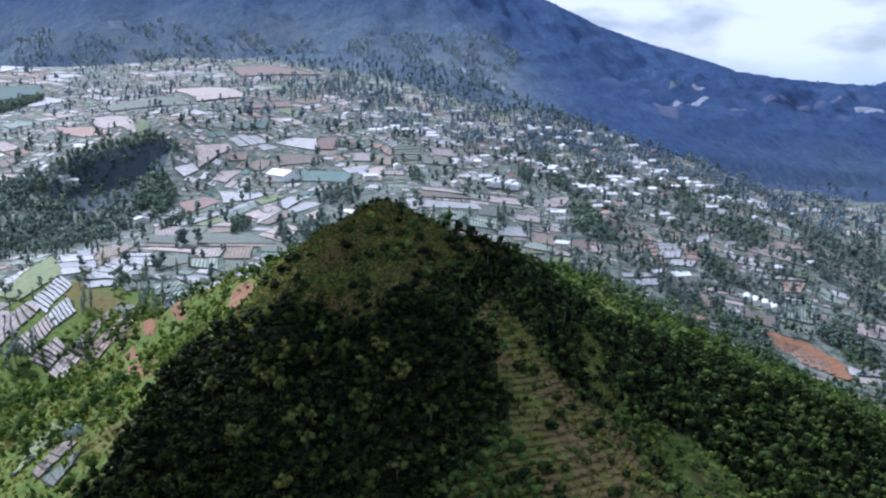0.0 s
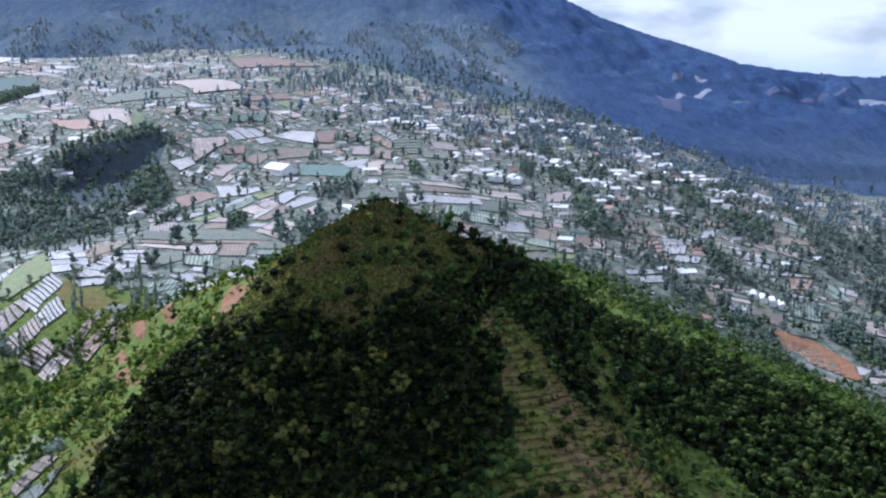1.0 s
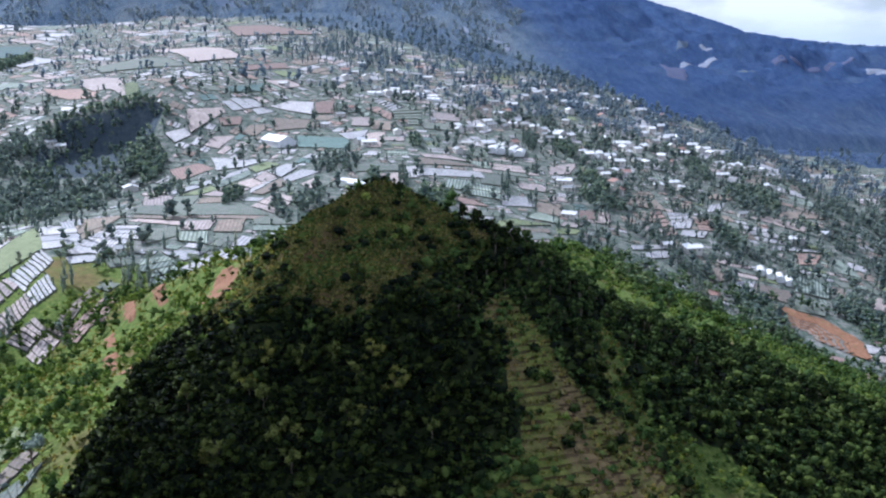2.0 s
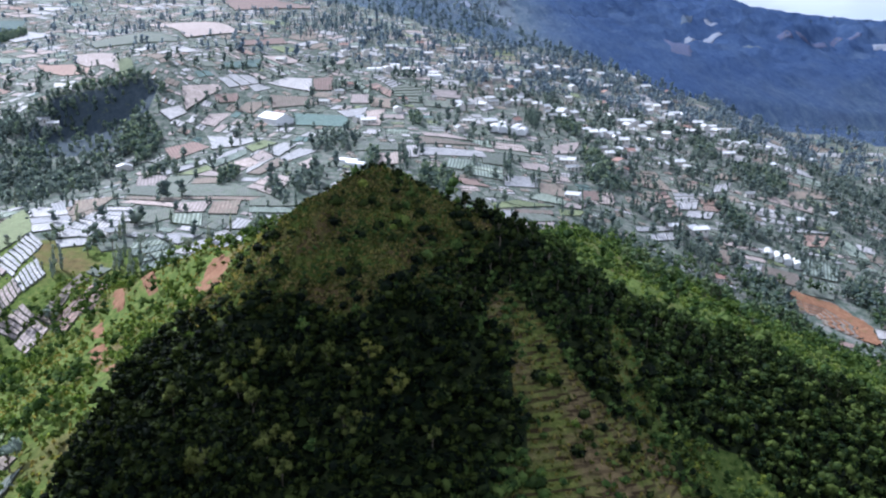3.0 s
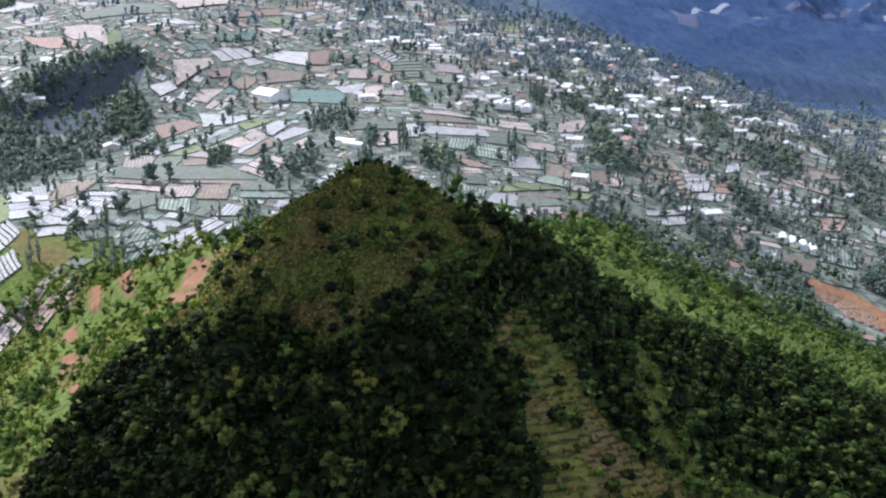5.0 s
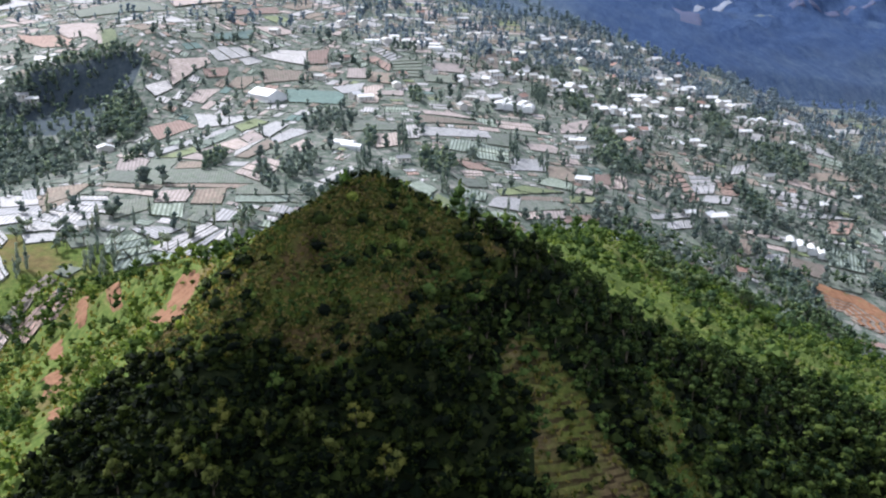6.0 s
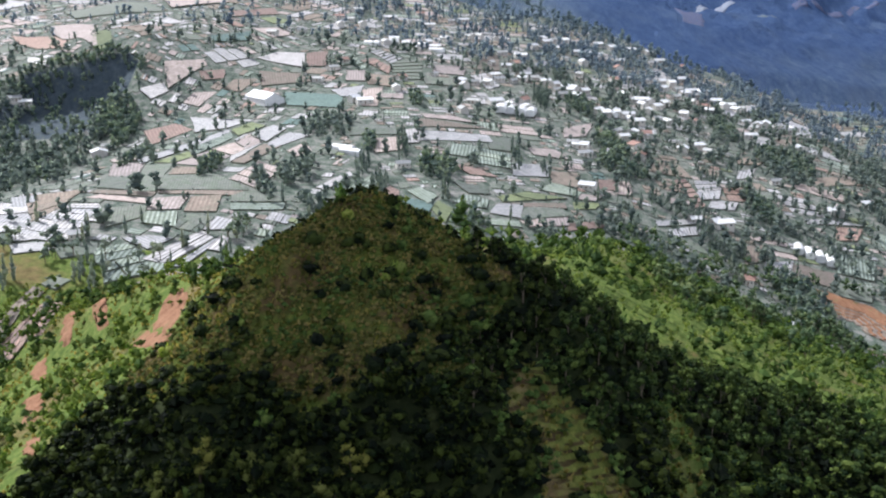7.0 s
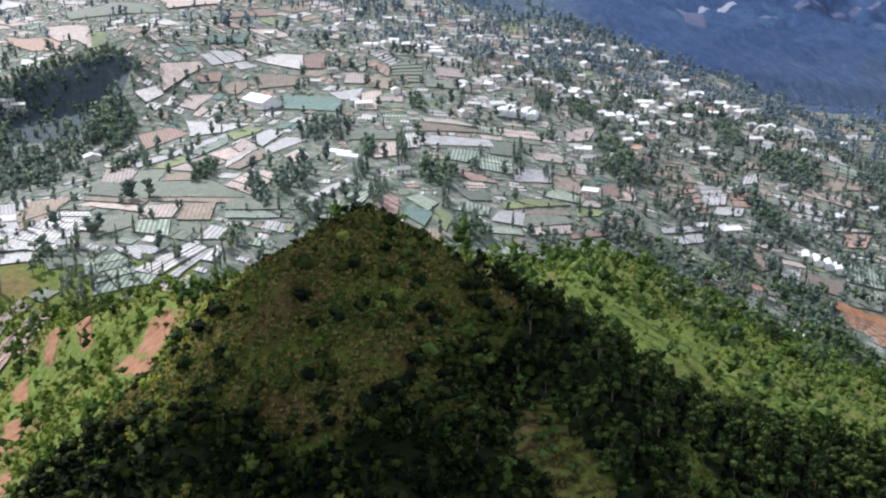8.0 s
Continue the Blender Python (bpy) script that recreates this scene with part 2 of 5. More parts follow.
# rock and scrub of the hollow, its shade and haze put into the colour
ROCK = soil_mat("haze-blued dark quarried rock and scrub", (0.03, 0.046, 0.062), (0.08, 0.1, 0.118))
RED_SOIL = soil_mat("red soil", (0.15, 0.072, 0.042), (0.3, 0.168, 0.105))
BANK = soil_mat("earth bank", (0.05, 0.058, 0.045), (0.12, 0.125, 0.1))
# crop and soil colours, greyed and slightly blued to carry the valley haze
CROPS = {
    "white": crop_mat("white plastic mulch", (0.49, 0.492, 0.525), (0.25, 0.242, 0.25), 2.5, (0.29, 0.28, 0.28), 0.7, rough=0.55),
    "grey": crop_mat("silver-grey mulch", (0.4, 0.4, 0.43), (0.25, 0.25, 0.26), 2.0, (0.2, 0.21, 0.2), 0.7, rough=0.6),
    "pink": crop_mat("bare pinkish soil", (0.42, 0.36, 0.355), (0.29, 0.245, 0.235), 2.4, (0.22, 0.205, 0.18), 0.6),
    "brown": crop_mat("brown soil", (0.24, 0.2, 0.175), (0.19, 0.152, 0.132), 2.4, (0.15, 0.155, 0.12), 0.7),
    "red": crop_mat("red-brown soil", (0.31, 0.22, 0.195), (0.25, 0.17, 0.15), 2.6, (0.21, 0.18, 0.15), 0.6),
    "green": crop_mat("grey-green vegetables", (0.155, 0.18, 0.16), (0.135, 0.142, 0.132), 1.6, (0.1, 0.14, 0.095), 0.8),
    "mint": crop_mat("pale green vegetables", (0.31, 0.36, 0.33), (0.13, 0.16, 0.135), 2.5, (0.14, 0.18, 0.13), 0.7),
    "lime": crop_mat("bright green crop", (0.185, 0.225, 0.12), (0.15, 0.175, 0.1), 1.6, (0.135, 0.17, 0.09), 0.5),
    "teal": crop_mat("dark green seedbed", (0.115, 0.18, 0.175), (0.095, 0.145, 0.14), 2.0, (0.105, 0.15, 0.13), 0.5),
}


# ---- the lie of the land ----
def along(x, y, nodes, fall, spread=6.0):
    """Height of a ridge: a crest through the nodes (x, y, z) whose flanks fall away with the given steepness."""
    best = np.full_like(x, -1e9)
    for (ax, ay, az), (bx, by, bz) in zip(nodes, nodes[1:]):
        dx, dy = bx - ax, by - ay
        s = np.clip(((x - ax) * dx + (y - ay) * dy) / (dx * dx + dy * dy), 0, 1)
        d = np.hypot(x - ax - s * dx, y - ay - s * dy)
        best = np.maximum(best, az + s * (bz - az) - fall * (np.sqrt(d * d + spread * spread) - spread))
    return best


def blend_max(parts, k):
    top = np.maximum.reduce(parts)
    return top + k * np.log(sum(np.exp((p - top) / k) for p in parts))


WAVES = {}


def swell(x, y, size, seed):
    """A smooth cheap noise of about +-1, from crossed waves."""
    if seed not in WAVES:
        r = random.Random(seed)
        WAVES[seed] = [(r.uniform(0, 6.283), r.uniform(0, 6.283), r.uniform(0.7, 1.4) * 2**k, 0.2 / 2**k) for k in range(4) for _ in range(4)]
    total = 0.0
    for a, p, q, h in WAVES[seed]:
        total = total + h * np.sin((x * math.cos(a) + y * math.sin(a)) * (6.283 * q / size) + p)
    return total


SUMMIT = (-21, 308, 178)
SPURS = [
    ([SUMMIT, (-41, 292, 175), (-64, 328, 158), (-87, 357, 153), (-117, 378, 140), (-138, 399, 128), (-172, 450, 109)], 0.95),
    ([SUMMIT, (23, 276, 172), (55, 280, 155), (84, 297, 136), (132, 282, 111), (230, 280, 62)], 0.72),
    ([SUMMIT, (-12, 262, 166), (16, 246, 158), (27, 230, 142), (40, 190, 108)], 0.62),
    ([SUMMIT, (-47, 272, 166), (-60, 235, 140), (-80, 190, 105)], 0.66),
    ([SUMMIT, (15, 360, 158), (56, 425, 135), (66, 484, 125), (114, 557, 93), (173, 572, 64)], 0.45),
]
KNOLLS = [  # x, y, breadth, height
    (-300, 680, 130, -28.5), (-200, 860, 130, -9.1), (-350, 900, 130, -12.9), (-150, 620, 120, 7.3), (60, 840, 150, 15.4),
    (190, 760, 120, -14.5), (330, 780, 130, 15.9), (260, 640, 80, -8.5), (190, 560, 70, -7.4), (320, 980, 150, 7.3),
    (140, 920, 150, -15.4), (-300, 1090, 150, 27.6), (-60, 1090, 150, -5.9), (200, 1130, 150, 5.4), (-250, 560, 90, 12.8),
    (-180, 450, 60, -0.8), (-125, 350, 45, 6.8), (-85, 262, 40, -2.4), (-48, 250, 40, -5.2), (30, 236, 40, 5.3), (70, 254, 40, -12.2),
    (125, 276, 45, 12.6), (-25, 285, 40, 10.6), (60, 450, 60, 2.3), (-160, 370, 40, -14.3), (-118, 312, 30, -17.1),
    (-304, 900, 60, 41.4), (-326, 886, 30, -12),
]


def valley(x, y):
    u, v = np.clip(x / 1000, -0.45, 0.45), (np.clip(y, 380, np.interp(x, [-600, -200, 100, 300], [1950, 1750, 1400, 1220])) - 800) / 1000
    z = 139.8 - 137.8 * u + 155.4 * v - 294.5 * u * u + 41.5 * u * v + 4.2 * v * v
    z = z - 14 * np.clip((470 - y) / 100, 0, 3)
    # the gorge behind the village
    across = ((x - 190) * 0.36 + (y - 1300) * 0.93) - 95
    gorge = 55 * np.clip(across / 90, 0, 1) * np.clip((x - 60) / 220, 0, 1)
    return z - gorge


def hollow(x, y):
    return np.exp(-((x + 326) / 46) ** 4) * np.clip((876 - y) / 13, 0, 1) * np.exp(-(np.clip(863 - y, 0, 999) / 62) ** 2)


def height(x, y):
    x, y = np.asarray(x, float), np.asarray(y, float)
    z = blend_max([valley(x, y)] + [along(x, y, nodes, fall) for nodes, fall in SPURS], 3.0)
    for a, b, s, v in KNOLLS:
        z = z + v * np.exp(-((x - a) ** 2 + (y - b) ** 2) / (2 * s * s))
    # the quarried hollow under the wooded knoll
    z = z - 30 * hollow(x, y)
    strip = np.exp(-(((x - 27) - (240 - y) * 0.2) / 17) ** 4) * np.clip((y - 140) / 20, 0, 1) * np.clip((258 - y) / 8, 0, 1)
    z = z + 0.5 * strip * np.sin(z * 4.6)
    near = np.exp(-((x / 260) ** 2 + ((y - 300) / 220) ** 2))
    return z + near * (1.1 * swell(x, y, 34, 5) + 0.5 * swell(x, y, 11, 6))


def up(x, y):
    return float(height(np.array([x]), np.array([y]))[0])


SKYLINE = [  # sideways slope of the line of sight, distance, height
    (-0.9, 3600, 900), (-0.5, 3900, 1150), (-0.2, 3700, 980), (0.0, 3500, 720), (0.114, 3300, 556), (0.173, 3100, 451),
    (0.238, 2900, 374), (0.29, 2700, 323), (0.329, 2500, 285), (0.4, 2400, 260), (0.485, 2300, 242), (0.75, 2250, 190), (1.1, 2300, 150),
]
FOOTHILLS = [
    ([(122, 1950, 282), (66, 2200, 362), (-36, 2500, 474), (-200, 2900, 680), (-600, 3300, 980)], 0.5),
    ([(189, 1720, 222), (122, 1950, 282)], 0.4),
    ([(-420, 1980, 330), (-560, 2300, 470), (-700, 2800, 700)], 0.5),
    ([(-130, 1950, 290), (-190, 2250, 400), (-300, 2700, 600)], 0.45),
    ([(-780, 2000, 380), (-1000, 2500, 600)], 0.5),
]


def mountain_height(x, y):
    u = x / np.maximum(y, 200)
    us, far, top = (np.array(c) for c in zip(*SKYLINE))
    d, z = np.interp(u, us, far), np.interp(u, us, top)
    foot = np.interp(u, [-0.4, -0.1, 0.05, 0.15, 0.25, 0.45, 0.8], [2050, 1900, 1750, 1500, 1420, 1430, 1500])
    low = np.interp(u, [-0.4, -0.1, 0.05, 0.15, 0.25, 0.45, 0.8], [320, 285, 235, 168, 135, 100, 60])
    s = (y - foot) / (d - foot)
    rise = low + (z - low) * np.clip(s, 0, 1) ** 1.05 - 0.5 * np.clip(foot - y, 0, None)
    rise = rise - np.clip(y - d, 0, None) * 0.35
    rise = np.maximum.reduce([rise] + [along(x, y, nodes, fall, 60.0) for nodes, fall in FOOTHILLS])
    far_off = np.clip(s * 2, 0, 1) * np.clip((1 - s) * 6, 0.1, 1)
    gully = 1 - np.abs(swell(x + 0.12 * y, 0.22 * y, 210, 12))
    return rise + far_off * (30 * swell(x, y, 420, 8) + 12 * swell(x, y, 110, 9) + 22 * (gully - 0.6))


# ---- mesh helpers ----
def mesh_from(name, verts, faces, mats, index=None, smooth=False):
    """A mesh from arrays; the faces are all triangles or all quads."""
    verts, faces = np.asarray(verts, np.float32), np.asarray(faces, np.int32)
    me = bpy.data.meshes.new(name)
    n, k = faces.shape
    me.vertices.add(len(verts))
    me.vertices.foreach_set("co", verts.ravel())
    me.loops.add(n * k)
    me.loops.foreach_set("vertex_index", faces.ravel())
    me.polygons.add(n)
    me.polygons.foreach_set("loop_start", np.arange(0, n * k, k, dtype=np.int32))
    me.polygons.foreach_set("loop_total", np.full(n, k, np.int32))
    for m in mats:
        me.materials.append(m)
    if index is not None:
        me.polygons.foreach_set("material_index", np.asarray(index, np.int32))
    me.polygons.foreach_set("use_smooth", np.full(n, smooth))
    me.update(calc_edges=True)
    return me


def part(name, data, parent, label=""):
    ob = new(name, data)
    ob.parent = parent
    return tagged(ob, label) if label else ob


def steps(parts):
    """Grid lines from (start, end, step) stretches."""
    out = []
    for a, b, s in parts:
        out += list(np.linspace(a, b, max(2, int(round((b - a) / s)) + 1))[:-1])
    return np.array(out + [parts[-1][1]])


def sheet(xs, ys, fn):
    gx, gy = np.meshgrid(xs, ys)
    verts = np.stack([gx, gy, fn(gx, gy)], -1).reshape(-1, 3)
    i = np.arange(len(verts)).reshape(gx.shape)
    return verts, np.stack([i[:-1, :-1], i[:-1, 1:], i[1:, 1:], i[1:, :-1]], -1).reshape(-1, 4)


# plan of the hill: open grass, the terraced strip, the grassy rib, the sunny spur
OPEN_TOP = [(-32, 318), (-44, 298), (-62, 298), (-78, 284), (-68, 268), (-54, 258), (-33, 253), (-13, 250), (0, 247), (6, 263), (12, 276), (4, 296), (-8, 318)]
STRIP = [(8, 258), (14, 262), (20, 259), (27, 248), (32, 234), (40, 230), (47, 233), (51, 231), (57, 220), (64, 205), (66, 150), (0, 150), (2, 200), (13, 208), (17, 216), (15, 236), (12, 243)]
RIB = [(41, 259), (47, 264), (49, 247), (53, 232), (47, 231), (41, 234)]
THICKET = [(-6, 150), (26, 150), (23, 204), (18, 216), (8, 214), (-4, 208)]
GLADE = [(52, 234), (60, 238), (72, 240), (86, 226), (96, 190), (98, 150), (66, 150), (62, 212)]
SPUR_GRASS = [(-44, 302), (-60, 286), (-73, 273), (-85, 257), (-92, 238), (-96, 170), (-220, 170), (-260, 330), (-190, 470), (-140, 470), (-60, 350)]


def inside(x, y, poly):
    """Which of the points lie in the polygon."""
    hit = np.zeros(np.shape(x), bool)
    for (ax, ay), (bx, by) in zip(poly, poly[1:] + poly[:1]):
        crossing = (ay > y) != (by > y)
        hit ^= crossing & (x < (bx - ax) * (y - ay) / (by - ay + 1e-9) + ax)
    return hit


def open_slope(x, y):
    x, y = x + 2.5 * swell(x, y, 17, 51) + 2.5 * swell(x, y, 40, 53), y + 2.5 * swell(x, y, 17, 52) + 4.0 * swell(x, y, 40, 54)
    return inside(x, y, OPEN_TOP) | inside(x, y, STRIP) | inside(x, y, RIB) | inside(x, y, GLADE) | inside(x, y, SPUR_GRASS)


def woodland(x, y):
    crest = np.interp(x, [-110, -45, -20, 23, 55, 85, 130, 300], [255, 292, 300, 290, 293, 306, 296, 300])
    return ~open_slope(x, y) & (y < crest) & (x > -100) & (x < 320) & (y > 100)


# ---- ground and mountain ----
xs = steps([(-4800, -1200, 200), (-1200, -480, 24), (-480, -200, 5), (-200, 200, 2.5), (200, 480, 5), (480, 1200, 24), (1200, 4800, 200)])
ys = steps([(-1500, -100, 100), (-100, 180, 8), (180, 262, 0.55), (262, 280, 1.4), (280, 480, 2.5), (480, 1250, 7), (1250, 2000, 15), (2000, 4900, 120)])
verts, faces = sheet(xs, ys, height)
mid = verts[faces].mean(1)
on_hill = ((mid[:, 1] < np.where(mid[:, 0] < -120, 512, 470 + 0.15 * mid[:, 0]) + 9 * swell(mid[:, 0], mid[:, 1], 60, 18)) & (np.abs(mid[:, 0]) < 400)) | (along(mid[:, 0], mid[:, 1], SPURS[4][0], 0.5) > valley(mid[:, 0], mid[:, 1]) + 4)
gx, gy = mid[:, 0], mid[:, 1]
belt = np.interp(gx, [-1200, -650, -420, -200, 0, 150, 300, 700], [1960, 1930, 1850, 1540, 1330, 1290, 1210, 1150])
lying = np.where(on_hill, 0, np.where(hollow(gx, gy - 6) > 0.12, 3, np.where(gy > belt + 70 * swell(gx, gy, 260, 14), 5, 1)))
wx, wy = gx + 2.5 * swell(gx, gy, 17, 51) + 2.5 * swell(gx, gy, 40, 53), gy + 2.5 * swell(gx, gy, 17, 52) + 4.0 * swell(gx, gy, 40, 54)
lying = np.where(inside(wx, wy, OPEN_TOP), 4, np.where(inside(wx, wy, STRIP), 6, lying))
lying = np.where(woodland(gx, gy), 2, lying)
ground = new("ground", mesh_from("ground", verts, faces, [MEADOW, VALLEY, SHADED_FLOOR, ROCK, HILLTOP, FAR_SLOPE, TERRACED], lying, True))
tagged(ground, "grassy volcanic hill and wide farmed valley floor", "ground", kind="structure")

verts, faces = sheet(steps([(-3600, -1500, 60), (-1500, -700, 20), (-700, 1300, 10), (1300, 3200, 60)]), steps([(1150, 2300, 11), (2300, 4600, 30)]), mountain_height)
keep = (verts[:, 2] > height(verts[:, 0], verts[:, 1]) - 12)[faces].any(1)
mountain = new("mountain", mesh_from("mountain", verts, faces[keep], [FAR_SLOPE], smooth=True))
tagged(mountain, "forested flank of a distant volcano, coloured with blue haze", "mountain", kind="structure")


# ---- trees ----
def blob(rng, centre, radius, detail=0):
    """A lumpy ball of leaves."""
    bm = bmesh.new()
    bmesh.ops.create_icosphere(bm, subdivisions=1 + detail, radius=1.0)
    v = np.array([p.co for p in bm.verts])
    f = np.array([[p.index for p in q.verts] for q in bm.faces])
    bm.free()
    v = v * rng.uniform(0.72, 1.2, (len(v), 1)) * np.asarray(radius) + np.asarray(centre)
    return v, f


def sprays(rng, n, core, size):
    """Loose leaf sprays round the core points."""
    pts = core[rng.randint(0, len(core), n)] + rng.normal(0, size * 0.25, (n, 3))
    a = rng.normal(0, 1, (n, 3))
    a /= np.linalg.norm(a, axis=1, keepdims=True)
    b = np.cross(a, rng.normal(0, 1, (n, 3)))
    b /= np.linalg.norm(b, axis=1, keepdims=True)
    s = rng.uniform(0.5, 1.0, (n, 1)) * size
    v = np.stack([pts - a * s, pts + b * s * 0.5, pts + a * s, pts - b * s * 0.5], 1).reshape(-1, 3)
    i = np.arange(n)[:, None] * 4
    return v, np.concatenate([i + [0, 1, 2], i + [0, 2, 3]])


def gather(parts):
    vs, fs, n = [], [], 0
    for v, f in parts:
        vs.append(v)
        fs.append(f + n)
        n += len(v)
    return np.concatenate(vs), np.concatenate(fs)


def clump(rng, centre, radius):
    """A small ragged clump of leaves, seen from afar."""
    v = np.array([(1, 0, 0), (-1, 0, 0), (0, 1, 0), (0, -1, 0), (0, 0, 1), (0, 0, -1)], float)
    f = np.array([[0, 2, 4], [2, 1, 4], [1, 3, 4], [3, 0, 4], [2, 0, 5], [1, 2, 5], [3, 1, 5], [0, 3, 5]])
    a = rng.uniform(0, 6.283)
    turn = np.array([[math.cos(a), -math.sin(a), 0], [math.sin(a), math.cos(a), 0], [0, 0, 1]])
    return (v * rng.uniform(0.7, 1.35, (6, 1))) @ turn.T * np.asarray(radius) + np.asarray(centre), f


def crown(seed, kind, tier):
    """Crown of a tree one metre in scale unit: round (broadleaf), slim (columnar), bush; tier 3 is farthest, 0 far, 2 near."""
    rng = np.random.RandomState(seed)
    parts = []
    if kind == "round" and tier == 3:
        for k in range(5):
            a, r = rng.uniform(0, 6.283), rng.uniform(0.1, 1.1)
            parts.append(clump(rng, (r * math.cos(a), r * math.sin(a), 1.5 + 0.85 * k + rng.uniform(-0.4, 0.4)), rng.uniform(0.85, 1.35) * (1.15 - 0.1 * abs(k - 1.5)) * np.array([1, 1, 1.0])))
        size, n = 0.95, 12
    elif kind == "round":
        for _ in range((4, 6, 10)[tier]):
            a, r = rng.uniform(0, 6.283), rng.uniform(0.2, 1.9) * (0.75, 1, 1)[tier]
            z = 3.7 + rng.uniform(-1.3, 1.6) - 0.4 * r
            shape = rng.uniform(0.6, 1.1) * (1.25, 0.85, 0.75)[tier] * np.array([1, 1, 0.85])
            parts.append((clump if tier == 0 else blob)(rng, (r * math.cos(a), r * math.sin(a), z), shape))
        size, n = (0.8, 0.5, 0.42)[tier], (22, 100, 260)[tier]
    elif kind == "slim":
        count = (5, 6, 8, 5)[tier]
        for k in range(count):
            z = 1.2 + 9.2 * k / (count - 0.5)
            w = 1.2 * (1 - abs(z - 4.2) / 8.5) * rng.uniform(0.75, 1.15)
            parts.append((clump if tier in (0, 3) else blob)(rng, (rng.normal(0, 0.25), rng.normal(0, 0.25), z), (w, w, (1.6, 1.3, 1.15, 1.6)[tier])))
        size, n = 0.6, (18, 60, 150, 9)[tier]
    else:
        for _ in range((2, 3, 5, 2)[tier]):
            a, r = rng.uniform(0, 6.283), rng.uniform(0.1, 0.7)
            parts.append((clump if tier in (0, 3) else blob)(rng, (r * math.cos(a), r * math.sin(a), rng.uniform(0.4, 0.9)), rng.uniform(0.5, 0.8) * np.array([1, 1, 0.85])))
        size, n = 0.4, (10, 26, 80, 3)[tier]
    v, f = gather(parts)
    return gather([(v, f), sprays(rng, n, v, size)])


def trunk(kind):
    """A tapered trunk with a few limbs."""
    top, foot, thick = {"round": (3.9, -0.6, 0.17), "slim": (9.5, -0.6, 0.16), "bush": (0.6, -0.3, 0.06)}[kind]
    limbs = [((0, 0, foot), (0.1, 0.05, top), thick, thick * 0.4)]
    if kind == "round":
        limbs += [((0, 0, 2.0), (1.1, 0.4, 3.9), 0.09, 0.04), ((0, 0, 2.3), (-0.9, 0.7, 4.1), 0.08, 0.04), ((0, 0, 1.8), (0.1, -1.1, 3.7), 0.08, 0.04)]
    parts = []
    for a, b, r0, r1 in limbs:
        ring = np.array([[math.cos(k * 1.0472), math.sin(k * 1.0472), 0] for k in range(6)])
        v = np.concatenate([ring * r0 + a, ring * r1 + b])
        f = [[k, (k + 1) % 6, 6 + (k + 1) % 6] for k in range(6)] + [[k, 6 + (k + 1) % 6, 6 + k] for k in range(6)]
        parts.append((v, np.array(f)))
    return gather(parts)


CROWNS = {(k, tier): [crown(10 + s, k, tier) for s in range(5)] for k in ("round", "slim", "bush") for tier in range(4)}
TRUNKS = {k: trunk(k) for k in ("round", "slim", "bush")}
TREE_MESH = {}


def tree(name, kind, leaf, x, y, scale, label, group, rng, tier=2):
    """One tree or bush of its own: crown and trunk."""
    s = rng.randint(0, 5)
    key = (kind, leaf.name, s, tier)
    if key not in TREE_MESH:
        TREE_MESH[key] = (mesh_from("crown", *CROWNS[kind, tier][s], [leaf]), mesh_from("trunk", *TRUNKS[kind], [BARK]))
    root = new(name)
    root.matrix_world = pose(x, y, up(x, y) - 0.1, 0, 0, rng.uniform(0, 360)) @ Matrix.Diagonal((scale, scale, scale * rng.uniform(0.85, 1.2), 1))
    part("crown", TREE_MESH[key][0], root)
    part("trunk", TREE_MESH[key][1], root)
    return tagged(root, label, "bush" if kind == "bush" else "tree", group)


def wood(name, kind, leaf, points, scales, label, rng, trunks=True, tier=0):
    """Many trees as one thing that nobody could count."""
    x, y = points.T
    z = height(x, y) - 0.1
    vs, fs, idx, n = [], [], [], 0
    for i in range(len(points)):
        s, a = scales[i], rng.uniform(0, 6.283)
        c, d = math.cos(a) * s, math.sin(a) * s
        tall, wide = s * rng.uniform(0.8, 1.25), rng.uniform(0.8, 1.3)
        for k, (v, f) in enumerate((CROWNS[kind, tier][rng.randint(0, 5)], TRUNKS[kind])):
            if k and not trunks:
                continue
            v = v * (wide, 2.05 - wide, 1.0)
            vs.append(np.stack([v[:, 0] * c - v[:, 1] * d + x[i], v[:, 0] * d + v[:, 1] * c + y[i], v[:, 2] * tall + z[i]], 1))
            fs.append(f + n)
            idx.append(np.full(len(f), k))
            n += len(v)
    ob = new(name, mesh_from(name, np.concatenate(vs), np.concatenate(fs), [leaf, BARK], np.concatenate(idx)))
    return tagged(ob, label, "trees", kind="stuff")


def sown(rng, box, spacing, jitter=0.45):
    """Points over a box, roughly evenly spaced."""
    gx, gy = np.meshgrid(np.arange(box[0], box[2], spacing), np.arange(box[1], box[3], spacing))
    p = np.stack([gx.ravel(), gy.ravel()], 1)
    return p + rng.uniform(-jitter, jitter, p.shape) * spacing


# ---- fields ----
FIELD_POLYS = []
EDGES = []


